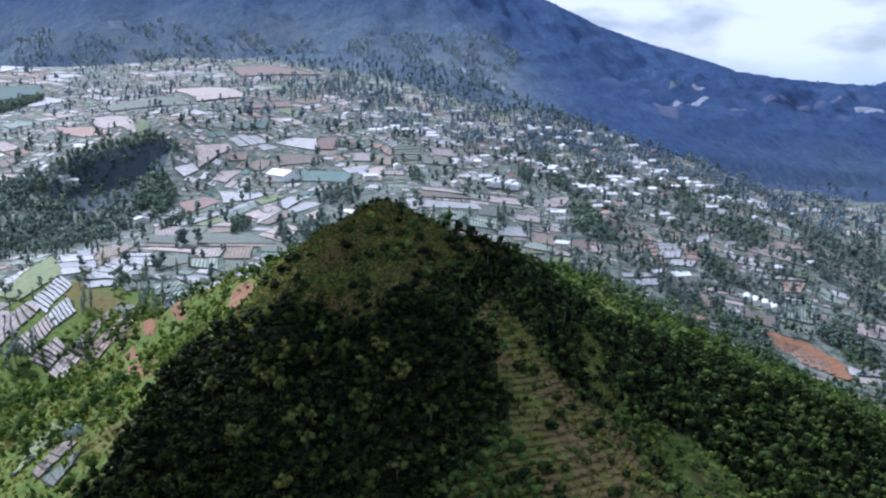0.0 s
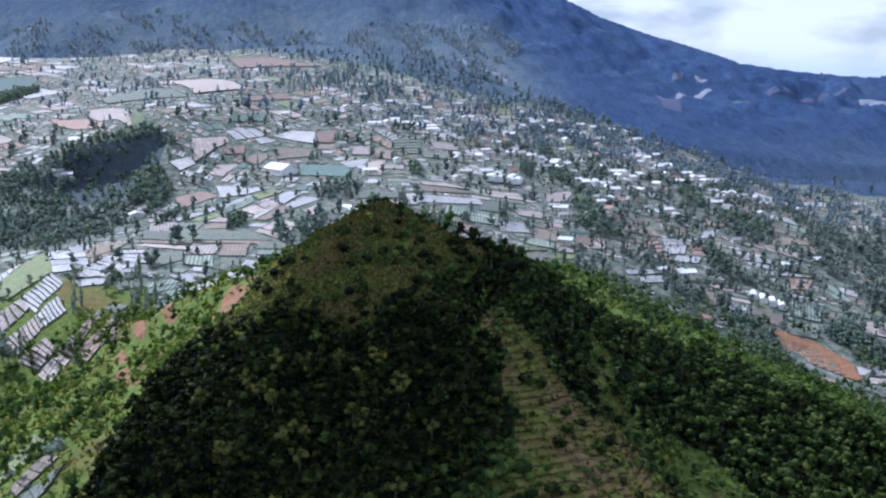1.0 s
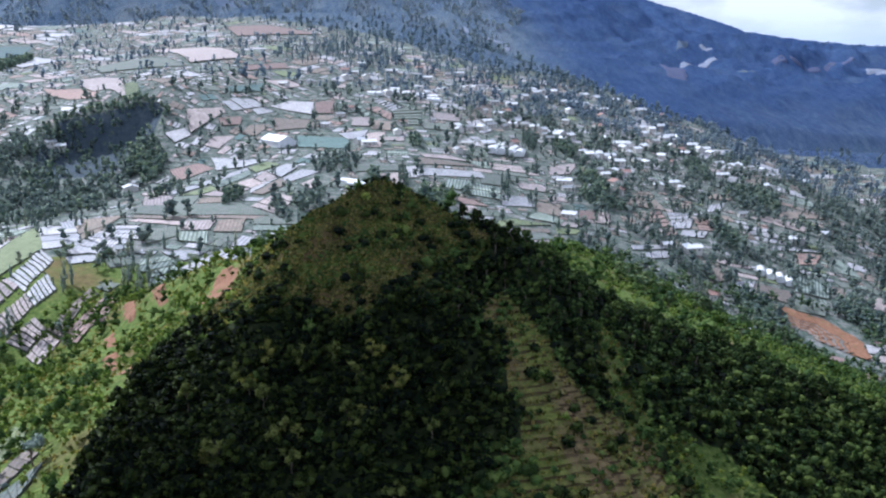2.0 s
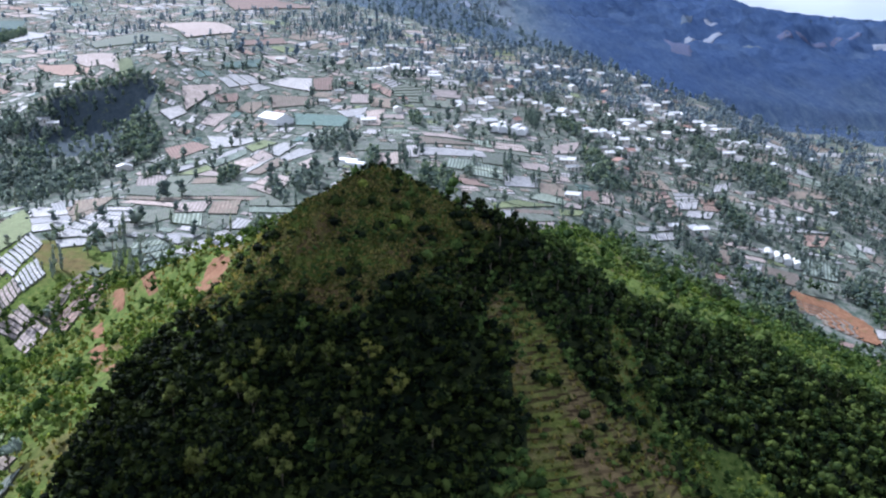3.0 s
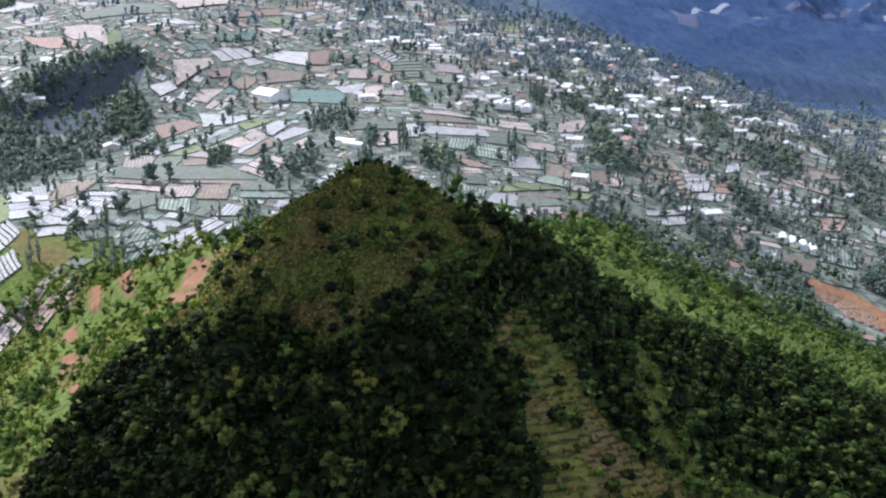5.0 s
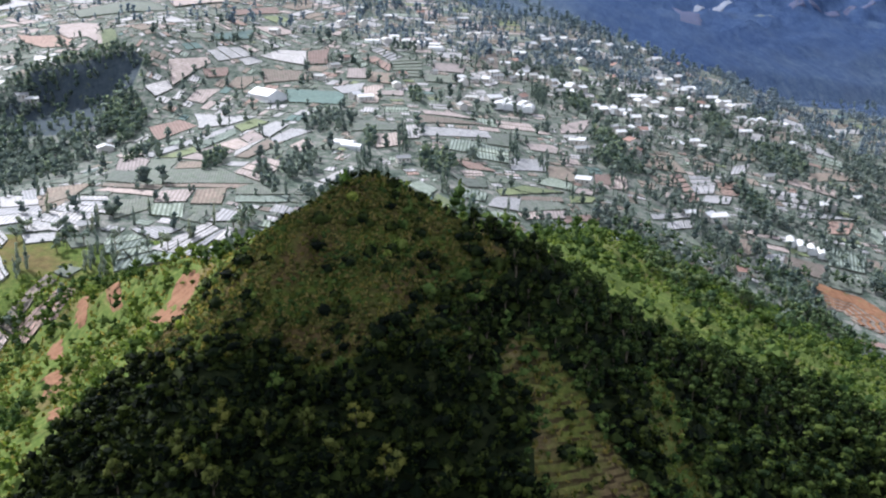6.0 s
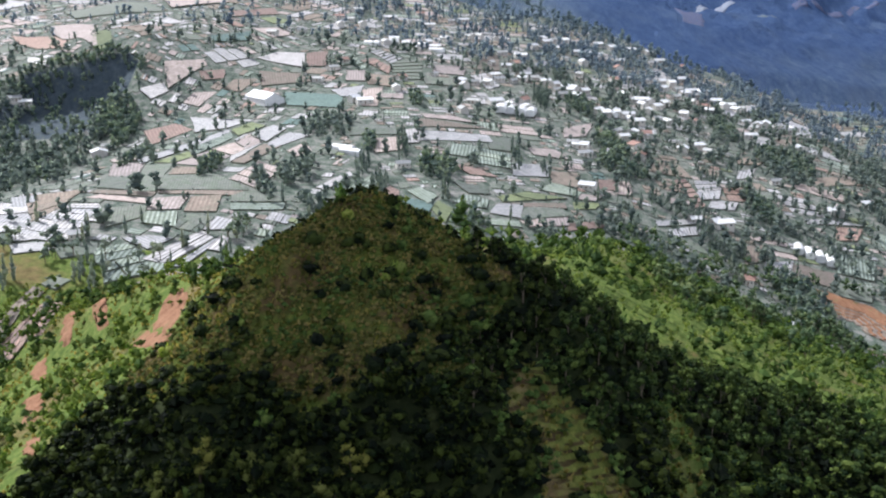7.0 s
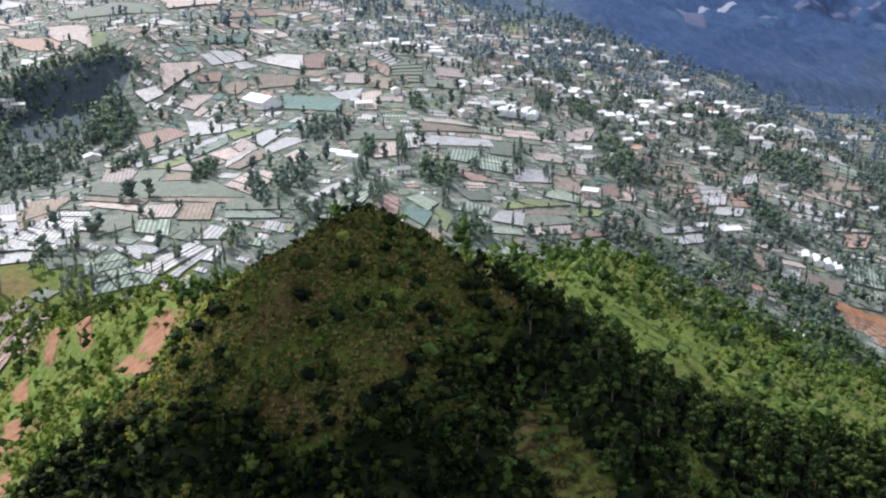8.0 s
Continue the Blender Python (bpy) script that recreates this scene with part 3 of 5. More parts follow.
def slab(corners, lift, skirt, mats):
    """A field draped over the land between four corners, with earth banks down its sides."""
    c = [np.array(p, float) for p in corners]
    w = max(np.linalg.norm(c[1] - c[0]), np.linalg.norm(c[2] - c[3]))
    d = max(np.linalg.norm(c[3] - c[0]), np.linalg.norm(c[2] - c[1]))
    nu, nv = int(np.clip(w / 5, 2, 24)), int(np.clip(d / 5, 2, 24))
    u, v = np.meshgrid(np.linspace(0, 1, nu + 1), np.linspace(0, 1, nv + 1))
    u, v = u[..., None], v[..., None]
    p = (c[0] * (1 - u) + c[1] * u) * (1 - v) + (c[3] * (1 - u) + c[2] * u) * v
    rim = np.sin(np.pi * u[..., 0]) * np.sin(np.pi * v[..., 0])
    p = p + (0.9 * (1 - rim) * swell(p[..., 0], p[..., 1], 26, 31))[..., None]
    z = height(p[..., 0], p[..., 1])
    flat = z.mean() + (z - z.mean()) * 0.9
    top = np.dstack([p, flat + lift])
    i = np.arange(top[..., 0].size).reshape(z.shape)
    faces = [np.stack([i[:-1, :-1], i[:-1, 1:], i[1:, 1:], i[1:, :-1]], -1).reshape(-1, 4)]
    ring = np.concatenate([i[0, :], i[1:, -1], i[-1, -2::-1], i[-2:0:-1, 0]])
    verts = top.reshape(-1, 3)
    out = verts[ring] - [0, 0, skirt]
    mid_ = verts.mean(0)
    out[:, :2] += (out[:, :2] - mid_[:2]) / (np.linalg.norm(out[:, :2] - mid_[:2], axis=1, keepdims=True) + 1e-6) * 0.7
    low = len(verts) + np.arange(len(ring))
    nxt = np.roll(np.arange(len(ring)), -1)
    faces.append(np.stack([ring, low, low[nxt], ring[nxt]], -1))
    idx = np.concatenate([np.zeros(len(faces[0]), int), np.ones(len(faces[1]), int)])
    return np.concatenate([verts, out]), np.concatenate(faces), idx


def upwards(v, f):
    """Turns the faces over where the sheet looks down."""
    n = np.cross(v[f[0, 1]] - v[f[0, 0]], v[f[0, 2]] - v[f[0, 0]])
    return f if n[2] > 0 else f[:, ::-1]


LOOKS = {
    "white": "terraced field of white plastic-covered beds", "grey": "field of silver-grey plastic mulch beds",
    "pink": "bare tilled pinkish-brown soil field", "brown": "bare brown tilled soil field", "red": "bare red volcanic soil field",
    "green": "grey-green vegetable field with low rows", "mint": "pale green vegetable field with raised beds",
    "lime": "bright green young crop field", "teal": "dark bluish-green seedbed field",
}


def field(look_, *corners, along_long=True, lift=0.55, terraces=0):
    """One plot with its rows along the longer side, or stepped in terraces across it."""
    (mx, my), lift = np.mean(corners, 0), lift + 0.1 * (len(FIELD_POLYS) % 4)
    corners = tuple((mx + 1.1 * (x - mx), my + 1.1 * (y - my)) for x, y in corners)
    if terraces:
        return stepped(look_, corners, lift, terraces)
    v, f, idx = slab(corners, lift, 1.5, None)
    f = upwards(v, f)
    centre = v.mean(0)
    e0, e1 = np.array(corners[1], float) - corners[0], np.array(corners[3], float) - corners[0]
    run = e0 if (np.linalg.norm(e0) > np.linalg.norm(e1)) == along_long else e1
    a = math.atan2(run[1], run[0]) - math.pi / 2
    m = Matrix.Translation(Vector(centre)) @ Matrix.Rotation(a, 4, "Z")
    back = np.array(m.inverted())
    v = v @ back[:3, :3].T + back[:3, 3]
    ob = new("field_plot", mesh_from("field_plot", v, f, [CROPS[look_], BANK], idx))
    ob.matrix_world = m
    tagged(ob, LOOKS[look_], "field", "terraced field plots")
    FIELD_POLYS.append(list(corners))
    EDGES.extend(zip(corners, corners[1:] + corners[:1]))
    return ob


def stepped(look_, corners, lift, count):
    """A plot in narrow terraces: each one a strip of its own with its bank."""
    c = [np.array(p, float) for p in corners]
    if np.linalg.norm(c[1] - c[0]) < np.linalg.norm(c[3] - c[0]):
        c = c[1:] + c[:1]
    root = new("field_plot")
    for k in range(count):
        gap = 0.13 if count > 5 else 0.04
        a, e = (k + gap) / count, (k + 1 - gap) / count
        strip = [c[0] + (c[1] - c[0]) * a, c[0] + (c[1] - c[0]) * e, c[3] + (c[2] - c[3]) * e, c[3] + (c[2] - c[3]) * a]
        v, f, idx = slab([tuple(p) for p in strip], lift + 0.2 * (k % 2), 1.6, None)
        part("terrace", mesh_from("terrace", v, upwards(v, f), [CROPS[look_], BANK], idx), root)
    tagged(root, LOOKS[look_].replace("field", "field in narrow terraces", 1), "field", "terraced field plots")
    FIELD_POLYS.append([tuple(p) for p in corners])
    EDGES.extend(zip(corners, corners[1:] + corners[:1]))
    return root


field("grey", (-252, 588), (-240, 592), (-228, 563), (-232, 550))
field("brown", (-237, 589), (-215, 597), (-212, 567), (-218, 544))
field("white", (-210, 563), (-193, 564), (-180, 537), (-203, 540), terraces=6)
field("white", (-208, 536), (-195, 537), (-183, 515), (-195, 513), terraces=4)
field("grey", (-229, 541), (-211, 541), (-200, 515), (-214, 511), terraces=4)
field("grey", (-213, 507), (-196, 510), (-191, 503), (-207, 497))
field("pink", (-230, 689), (-206, 678), (-195, 632), (-215, 642))
field("green", (-214, 636), (-193, 627), (-185, 594), (-207, 603))
field("green", (-201, 668), (-183, 665), (-171, 594), (-182, 592))
field("lime", (-198, 680), (-181, 707), (-171, 691), (-185, 672))
field("pink", (-179, 665), (-173, 680), (-161, 664), (-160, 653))
field("mint", (-184, 711), (-164, 748), (-159, 731), (-174, 692))
field("pink", (-174, 686), (-143, 732), (-134, 713), (-153, 663), terraces=3)
field("grey", (-214, 699), (-169, 760), (-165, 750), (-206, 681))
field("grey", (-204, 797), (-154, 780), (-170, 765), (-192, 762))
field("lime", (-164, 756), (-152, 772), (-140, 759), (-154, 739))
field("red", (-235, 775), (-215, 786), (-199, 770), (-220, 743))
field("pink", (-239, 708), (-229, 732), (-216, 700), (-233, 699))
field("brown", (-177, 654), (-159, 647), (-157, 633), (-173, 632))
field("green", (-174, 627), (-144, 628), (-120, 598), (-168, 594))
field("brown", (-167, 591), (-121, 597), (-126, 588), (-164, 586))
field("pink", (-165, 576), (-149, 582), (-148, 561), (-163, 558))
field("brown", (-146, 580), (-131, 586), (-128, 561), (-143, 559))
field("mint", (-163, 554), (-148, 556), (-143, 537), (-160, 539))
field("green", (-183, 558), (-166, 564), (-164, 546), (-176, 532))
field("pink", (-203, 577), (-198, 583), (-170, 575), (-169, 568))
field("brown", (-204, 594), (-170, 587), (-170, 579), (-203, 587))
field("grey", (-144, 738), (-133, 758), (-122, 747), (-130, 713))
field("white", (-128, 707), (-117, 735), (-101, 726), (-120, 696))
field("pink", (-109, 686), (-101, 707), (-93, 685), (-101, 672))
field("pink", (-132, 619), (-123, 658), (-107, 640), (-114, 604), terraces=4)
field("brown", (-140, 661), (-130, 704), (-117, 698), (-132, 657))
field("grey", (-146, 680), (-140, 713), (-133, 711), (-142, 664))
field("green", (-126, 596), (-114, 597), (-95, 583), (-122, 578))
field("mint", (-121, 574), (-95, 580), (-94, 571), (-119, 565))
field("white", (-79, 611), (-64, 643), (-61, 635), (-74, 608))
field("mint", (-61, 612), (-51, 638), (-44, 631), (-51, 606))
field("red", (-45, 603), (-36, 625), (-30, 620), (-30, 595))
field("mint", (-24, 622), (-18, 630), (-7, 621), (-13, 606))
field("teal", (-26, 597), (-23, 610), (-10, 605), (-14, 585))
field("lime", (-10, 600), (-6, 614), (2, 604), (-2, 584))
field("pink", (-53, 720), (-35, 728), (-33, 700), (-49, 689))
field("green", (-71, 757), (-35, 749), (-35, 735), (-69, 727))
field("white", (-32, 746), (-22, 754), (-21, 721), (-29, 717))
field("grey", (-21, 751), (28, 762), (31, 748), (-20, 727))
field("brown", (-24, 783), (-13, 783), (29, 780), (-23, 760))
field("pink", (-20, 796), (3, 799), (21, 790), (-16, 787))
field("mint", (3, 727), (23, 731), (19, 704), (1, 704))
field("mint", (23, 729), (45, 727), (42, 698), (19, 696), terraces=4)
field("red", (4, 685), (21, 683), (32, 674), (14, 670))
field("mint", (4, 616), (11, 630), (25, 629), (23, 616), terraces=3)
field("green", (4, 650), (25, 651), (25, 640), (13, 635))
field("lime", (32, 640), (51, 658), (77, 664), (34, 632), terraces=2)
field("brown", (32, 629), (74, 653), (75, 646), (31, 623))
field("grey", (26, 610), (31, 627), (46, 633), (44, 612))
field("green", (47, 632), (73, 643), (76, 635), (46, 611))
field("pink", (44, 609), (75, 631), (74, 619), (48, 602), terraces=2)
field("red", (75, 623), (94, 638), (100, 634), (74, 612))
field("mint", (26, 601), (41, 604), (42, 597), (25, 593))
field("mint", (62, 670), (74, 691), (90, 683), (87, 674))
field("grey", (46, 711), (73, 724), (69, 699), (46, 687))
field("brown", (74, 713), (95, 723), (89, 693), (72, 690))
field("pink", (62, 756), (82, 765), (90, 750), (65, 743))
field("green", (30, 759), (54, 770), (51, 738), (31, 733))
field("pink", (96, 830), (128, 867), (114, 823), (96, 808))
field("red", (108, 721), (124, 732), (119, 709), (106, 702))
field("pink", (125, 731), (135, 735), (131, 708), (120, 704))
field("pink", (90, 681), (106, 688), (100, 676), (86, 670))
field("lime", (83, 662), (104, 675), (97, 661), (83, 651))
field("red", (176, 765), (187, 773), (191, 727), (179, 719), terraces=6)
field("grey", (195, 775), (213, 782), (214, 768), (193, 754), terraces=5)
field("white", (190, 751), (213, 765), (206, 747), (191, 739), terraces=4)
field("pink", (165, 727), (182, 733), (176, 722), (162, 716))
field("red", (217, 771), (235, 779), (229, 754), (215, 749), terraces=4)
field("white", (200, 741), (221, 748), (214, 733), (194, 727))
field("brown", (253, 849), (280, 867), (270, 843), (249, 835))
field("white", (244, 817), (261, 830), (251, 807), (235, 797))
field("white", (343, 1018), (380, 1075), (411, 1073), (370, 989), terraces=5)
field("grey", (298, 933), (316, 945), (296, 896), (288, 909))
field("white", (280, 997), (358, 1107), (378, 1118), (289, 991), terraces=3)
field("green", (268, 905), (286, 904), (269, 879), (260, 887))
field("pink", (279, 804), (296, 816), (333, 809), (322, 792))
field("red", (296, 740), (317, 744), (304, 723), (288, 718))
field("grey", (274, 744), (303, 751), (322, 751), (273, 736))
field("brown", (316, 839), (346, 863), (387, 875), (314, 820))
field("white", (148, 664), (174, 686), (173, 674), (146, 652), terraces=3)
field("grey", (142, 674), (175, 697), (175, 690), (142, 666), terraces=2)
field("brown", (206, 675), (220, 683), (212, 660), (195, 645))
field("white", (214, 658), (236, 669), (225, 646), (203, 630), terraces=4)
field("brown", (235, 668), (264, 664), (254, 644), (225, 648))
field("green", (262, 658), (286, 654), (275, 634), (253, 635))
field("mint", (279, 697), (304, 693), (291, 666), (268, 668))
field("mint", (-172, 505), (-160, 513), (-150, 504), (-166, 491), terraces=4)
field("mint", (-163, 490), (-149, 503), (-143, 499), (-160, 484), terraces=3)
field("mint", (-159, 482), (-141, 498), (-131, 491), (-156, 475), terraces=3)
field("white", (-146, 499), (-129, 532), (-125, 531), (-139, 497))
field("white", (-139, 497), (-125, 530), (-121, 526), (-133, 498))
field("white", (-130, 495), (-120, 524), (-117, 527), (-125, 496))
field("white", (-127, 536), (-125, 553), (-117, 550), (-115, 539))
field("white", (-120, 514), (-117, 530), (-113, 528), (-113, 512))
field("green", (-193, 509), (-174, 511), (-171, 501), (-184, 495))
field("grey", (-163, 519), (-151, 523), (-140, 522), (-148, 509))
field("red", (-169, 443), (-156, 437), (-154, 406), (-170, 419), terraces=7)
field("pink", (-450, 1412), (-342, 1309), (-254, 1123), (-304, 1094))
field("pink", (-248, 875), (-222, 903), (-217, 890), (-235, 844))
field("white", (-258, 836), (-242, 848), (-236, 838), (-246, 825))
field("red", (-218, 877), (-201, 890), (-198, 873), (-212, 865))
field("teal", (-231, 973), (-201, 1010), (-198, 979), (-224, 955))
field("lime", (-370, 1036), (-313, 927), (-299, 894), (-317, 897))
field("red", (-236, 1073), (-196, 1106), (-187, 1081), (-229, 1055))
field("teal", (-731, 1463), (-674, 1489), (-632, 1367), (-662, 1321))
field("white", (-619, 1284), (-607, 1347), (-555, 1304), (-576, 1243))
field("white", (-899, 1809), (-860, 1838), (-815, 1733), (-825, 1656))
field("pink", (-428, 1069), (-373, 1049), (-318, 901), (-409, 1027))
field("green", (-459, 1187), (-386, 1195), (-313, 1074), (-407, 1090))
field("red", (-393, 1655), (-357, 1680), (-210, 1456), (-332, 1481))
field("red", (-462, 1050), (-378, 1000), (-358, 920), (-440, 1016))
field("white", (-393, 931), (-353, 889), (-348, 878), (-382, 907))
field("pink", (330, 682), (364, 692), (350, 664), (324, 663))
field("white", (291, 598), (321, 606), (314, 592), (287, 585))
field("pink", (286, 581), (313, 588), (306, 575), (283, 573))
field("white", (-177, 934), (-163, 957), (-140, 961), (-135, 920))
field("red", (-136, 962), (-119, 972), (-115, 927), (-131, 924))
field("mint", (-108, 957), (-94, 971), (-82, 943), (-100, 931), terraces=6)
field("grey", (-77, 987), (-69, 999), (-46, 978), (-55, 954), terraces=6)
field("red", (-82, 952), (-72, 964), (-55, 942), (-55, 916), terraces=5)
field("green", (-55, 957), (-27, 981), (-25, 906), (-47, 901), terraces=6)
field("pink", (-93, 915), (-77, 919), (-74, 886), (-90, 885))
field("brown", (-73, 909), (-50, 907), (-50, 873), (-70, 876))
field("brown", (-169, 901), (-136, 901), (-123, 880), (-161, 867))
field("teal", (-139, 849), (-91, 838), (-87, 801), (-130, 814))
field("white", (-99, 854), (-75, 868), (-75, 833), (-90, 835))
field("pink", (-73, 856), (-58, 868), (-58, 810), (-69, 809))
field("pink", (-60, 846), (-39, 851), (-39, 835), (-58, 834))
field("pink", (-15, 966), (17, 982), (14, 944), (-12, 938))
field("green", (-22, 917), (8, 926), (6, 898), (-19, 893))
field("brown", (37, 1035), (53, 1057), (51, 989), (27, 979))
field("white", (23, 946), (36, 966), (48, 928), (37, 908), terraces=5)
field("grey", (75, 1003), (104, 1067), (106, 1052), (80, 987))
field("green", (211, 1156), (240, 1171), (222, 1118), (202, 1123))
field("white", (239, 1130), (252, 1131), (255, 1091), (229, 1074), terraces=4)
field("brown", (183, 1132), (197, 1135), (185, 1091), (173, 1091))
field("lime", (-256, 490), (-263, 577), (-235, 523), (-240, 481))
field("pink", (-230, 436), (-239, 455), (-233, 476), (-224, 468), terraces=6)
field("grey", (-232, 477), (-233, 518), (-220, 501), (-219, 465), terraces=9)
field("pink", (-223, 440), (-217, 461), (-210, 452), (-212, 430), terraces=8)
field("grey", (-216, 462), (-214, 482), (-203, 467), (-209, 453), terraces=6)
field("pink", (-210, 425), (-204, 443), (-196, 436), (-199, 421), terraces=6)
field("pink", (-197, 418), (-194, 433), (-186, 426), (-189, 410), terraces=4)
field("brown", (-194, 437), (-186, 468), (-180, 464), (-186, 431), terraces=4)
field("red", (-184, 428), (-170, 444), (-157, 427), (-168, 408), terraces=8)
field("white", (-264, 507), (-263, 539), (-261, 538), (-256, 491), terraces=5)
field("white", (-259, 573), (-236, 574), (-214, 528), (-232, 521), terraces=4)
field("white", (-212, 517), (-213, 556), (-201, 548), (-199, 513), terraces=5)
field("white", (-210, 551), (-190, 551), (-187, 533), (-196, 516), terraces=4)
field("brown", (-233, 568), (-215, 585), (-210, 558), (-216, 537), terraces=3)
field("lime", (-122, 233), (-126, 264), (-120, 259), (-117, 248))
field("brown", (-116, 230), (-112, 243), (-107, 240), (-113, 227), terraces=5)
field("green", (-111, 226), (-103, 235), (-104, 228), (-106, 221), terraces=5)

# the rest of the patchwork, between the plots above
rng = np.random.RandomState(11)


GROVES = []


def grove(kind, x, y, rx, ry):
    GROVES.append((kind, x, y, rx, ry))


grove("dark", 136, 765, 20, 21)
grove("dark", 135, 810, 13, 30)
grove("dark", 298, 861, 25, 30)
grove("dark", 238, 743, 12, 24)
grove("dark", 9, 589, 8, 15)
grove("dark", 263, 927, 11, 30)
grove("dark", 222, 618, 16, 22)
grove("dark", 222, 576, 16, 30)
grove("dark", 136, 489, 8, 30)
grove("slim", 176, 680, 5, 28)
grove("slim", 183, 632, 3, 24)
grove("slim", -182, 517, 3, 8)
grove("dark", -187, 494, 3, 11)
grove("slim", -169, 484, 3, 14)
grove("slim", -160, 476, 3, 11)
grove("dark", -111, 529, 3, 8)
grove("slim", -109, 511, 3, 8)
grove("dark", -108, 540, 4, 9)
grove("mixed", -108, 615, 11, 19)
grove("mixed", -93, 639, 12, 30)
grove("mixed", -96, 746, 12, 30)
grove("dark", -7, 670, 12, 23)
grove("slim", -1, 633, 4, 20)
grove("mixed", -80, 752, 10, 29)
grove("dark", -56, 706, 6, 20)
grove("slim", -32, 706, 5, 30)
grove("mixed", 91, 419, 12, 30)
grove("mixed", 130, 608, 16, 30)
grove("mixed", 134, 437, 9, 30)
grove("mixed", 256, 721, 16, 13)
grove("mixed", 186, 666, 14, 18)
grove("slim", 50, 725, 4, 25)
grove("slim", 69, 710, 3, 16)
grove("slim", 83, 669, 3, 12)
grove("slim", -55, 653, 5, 23)
grove("dark", -152, 645, 5, 20)
grove("dark", -220, 705, 3, 30)
grove("dark", -249, 772, 6, 30)
grove("dark", -27, 834, 5, 20)
grove("slim", 84, 903, 7, 30)
grove("dark", 122, 912, 12, 27)
grove("mixed", 164, 1119, 15, 55)
grove("mixed", 114, 1021, 12, 30)
grove("slim", -42, 622, 6, 23)
grove("mixed", -73, 582, 9, 13)
grove("dark", 17, 584, 7, 10)
grove("mixed", 161, 708, 15, 14)
grove("mixed", 108, 638, 15, 20)
grove("mixed", 57, 602, 13, 11)
grove("mixed", -391, 829, 32, 30)
grove("dark", -335, 874, 53, 4)
grove("mixed", -336, 705, 27, 30)
grove("mixed", -289, 692, 27, 30)
grove("dark", -267, 796, 14, 30)
grove("dark", -368, 866, 22, 7)
grove("loose", -172, 1205, 46, 90)
grove("loose", -113, 1232, 47, 90)
grove("dark", -612, 1250, 20, 90)
grove("loose", -156, 1334, 34, 90)
grove("dark", -213, 507, 4, 11)
grove("slim", -199, 471, 3, 6)
grove("mixed", -216, 424, 10, 16)
grove("dark", 309, 641, 19, 26)
grove("mixed", 349, 790, 15, 27)
grove("mixed", 455, 909, 18, 30)
grove("mixed", 433, 942, 24, 30)
grove("mixed", 284, 835, 16, 23)
grove("mixed", 372, 736, 12, 30)


LEFT_WOOD = [(-440, 850), (-360, 842), (-300, 822), (-262, 826), (-248, 796), (-250, 748), (-246, 683), (-250, 606), (-293, 613), (-440, 690)]
RIM = [(-385, 877), (-360, 892), (-300, 892), (-262, 868), (-262, 845), (-285, 872), (-330, 880)]


def wooded(x, y):
    hit = inside(x, y, LEFT_WOOD) | inside(x, y, RIM)
    for kind, gx, gy, rx, ry in GROVES:
        if kind == "loose":
            continue
        hit |= ((x - gx) / (rx + 3)) ** 2 + ((y - gy) / (ry + 4)) ** 2 < 1
    return hit


def farmland(x, y):
    """Where the valley is tilled: off the hill, short of the forest and the gorge."""
    on = (along(x, y, SPURS[4][0], 0.45) < valley(x, y) - 3) & (along(x, y, SPURS[0][0], 0.7) < valley(x, y) - 2) & (y > 455)
    edge = np.interp(x, [-1200, -650, -420, -200, 0, 150, 300, 700], [1940, 1910, 1830, 1510, 1310, 1270, 1190, 1130])
    edge = edge + 70 * swell(x, y, 260, 14)
    return on & (y < edge) & (np.abs(x) < 0.6 * y + 20) & (hollow(x, y) < 0.04)


LAYS = [(1.28, 0), (0.3, 1), (0.02, 2), (-0.75, 3)]  # how the plots lie: west slope, middle, east, far west
CELL = 2.0
cx, cy = np.meshgrid(np.arange(-1200, 760, CELL), np.arange(400, 2000, CELL))
free = farmland(cx, cy) & ~wooded(cx, cy)
for poly in FIELD_POLYS + [[(228, 640), (300, 640), (300, 560), (228, 575)]]:
    (ax, ay), (bx, by) = np.min(poly, 0), np.max(poly, 0)
    i0, i1, j0, j1 = (int(np.clip(k, 0, 5000)) for k in ((ay - 400) / CELL, (by - 400) / CELL + 2, (ax + 1200) / CELL, (bx + 1200) / CELL + 2))
    free[i0:i1, j0:j1] &= ~inside(cx[i0:i1, j0:j1], cy[i0:i1, j0:j1], poly)
wander = 45 * swell(cx, cy, 240, 25)
region = np.where((cy > 900) & (cx < -0.16 * cy + wander), 3, np.where(cx < -60 + wander, 0, np.where(cx < 110 + wander, 1, 2)))


def warp(u, v, a):
    x, y = u * math.cos(a) - v * math.sin(a), 900 + u * math.sin(a) + v * math.cos(a)
    return x + 16 * math.sin(u / 74 + 1.3) * math.cos(v / 91), y + 14 * math.sin(v / 63 + 0.4) * math.cos(u / 82)


spare = []
GRID = np.array([(i / 7, j / 7) for i in range(8) for j in range(8)])[:, :, None]


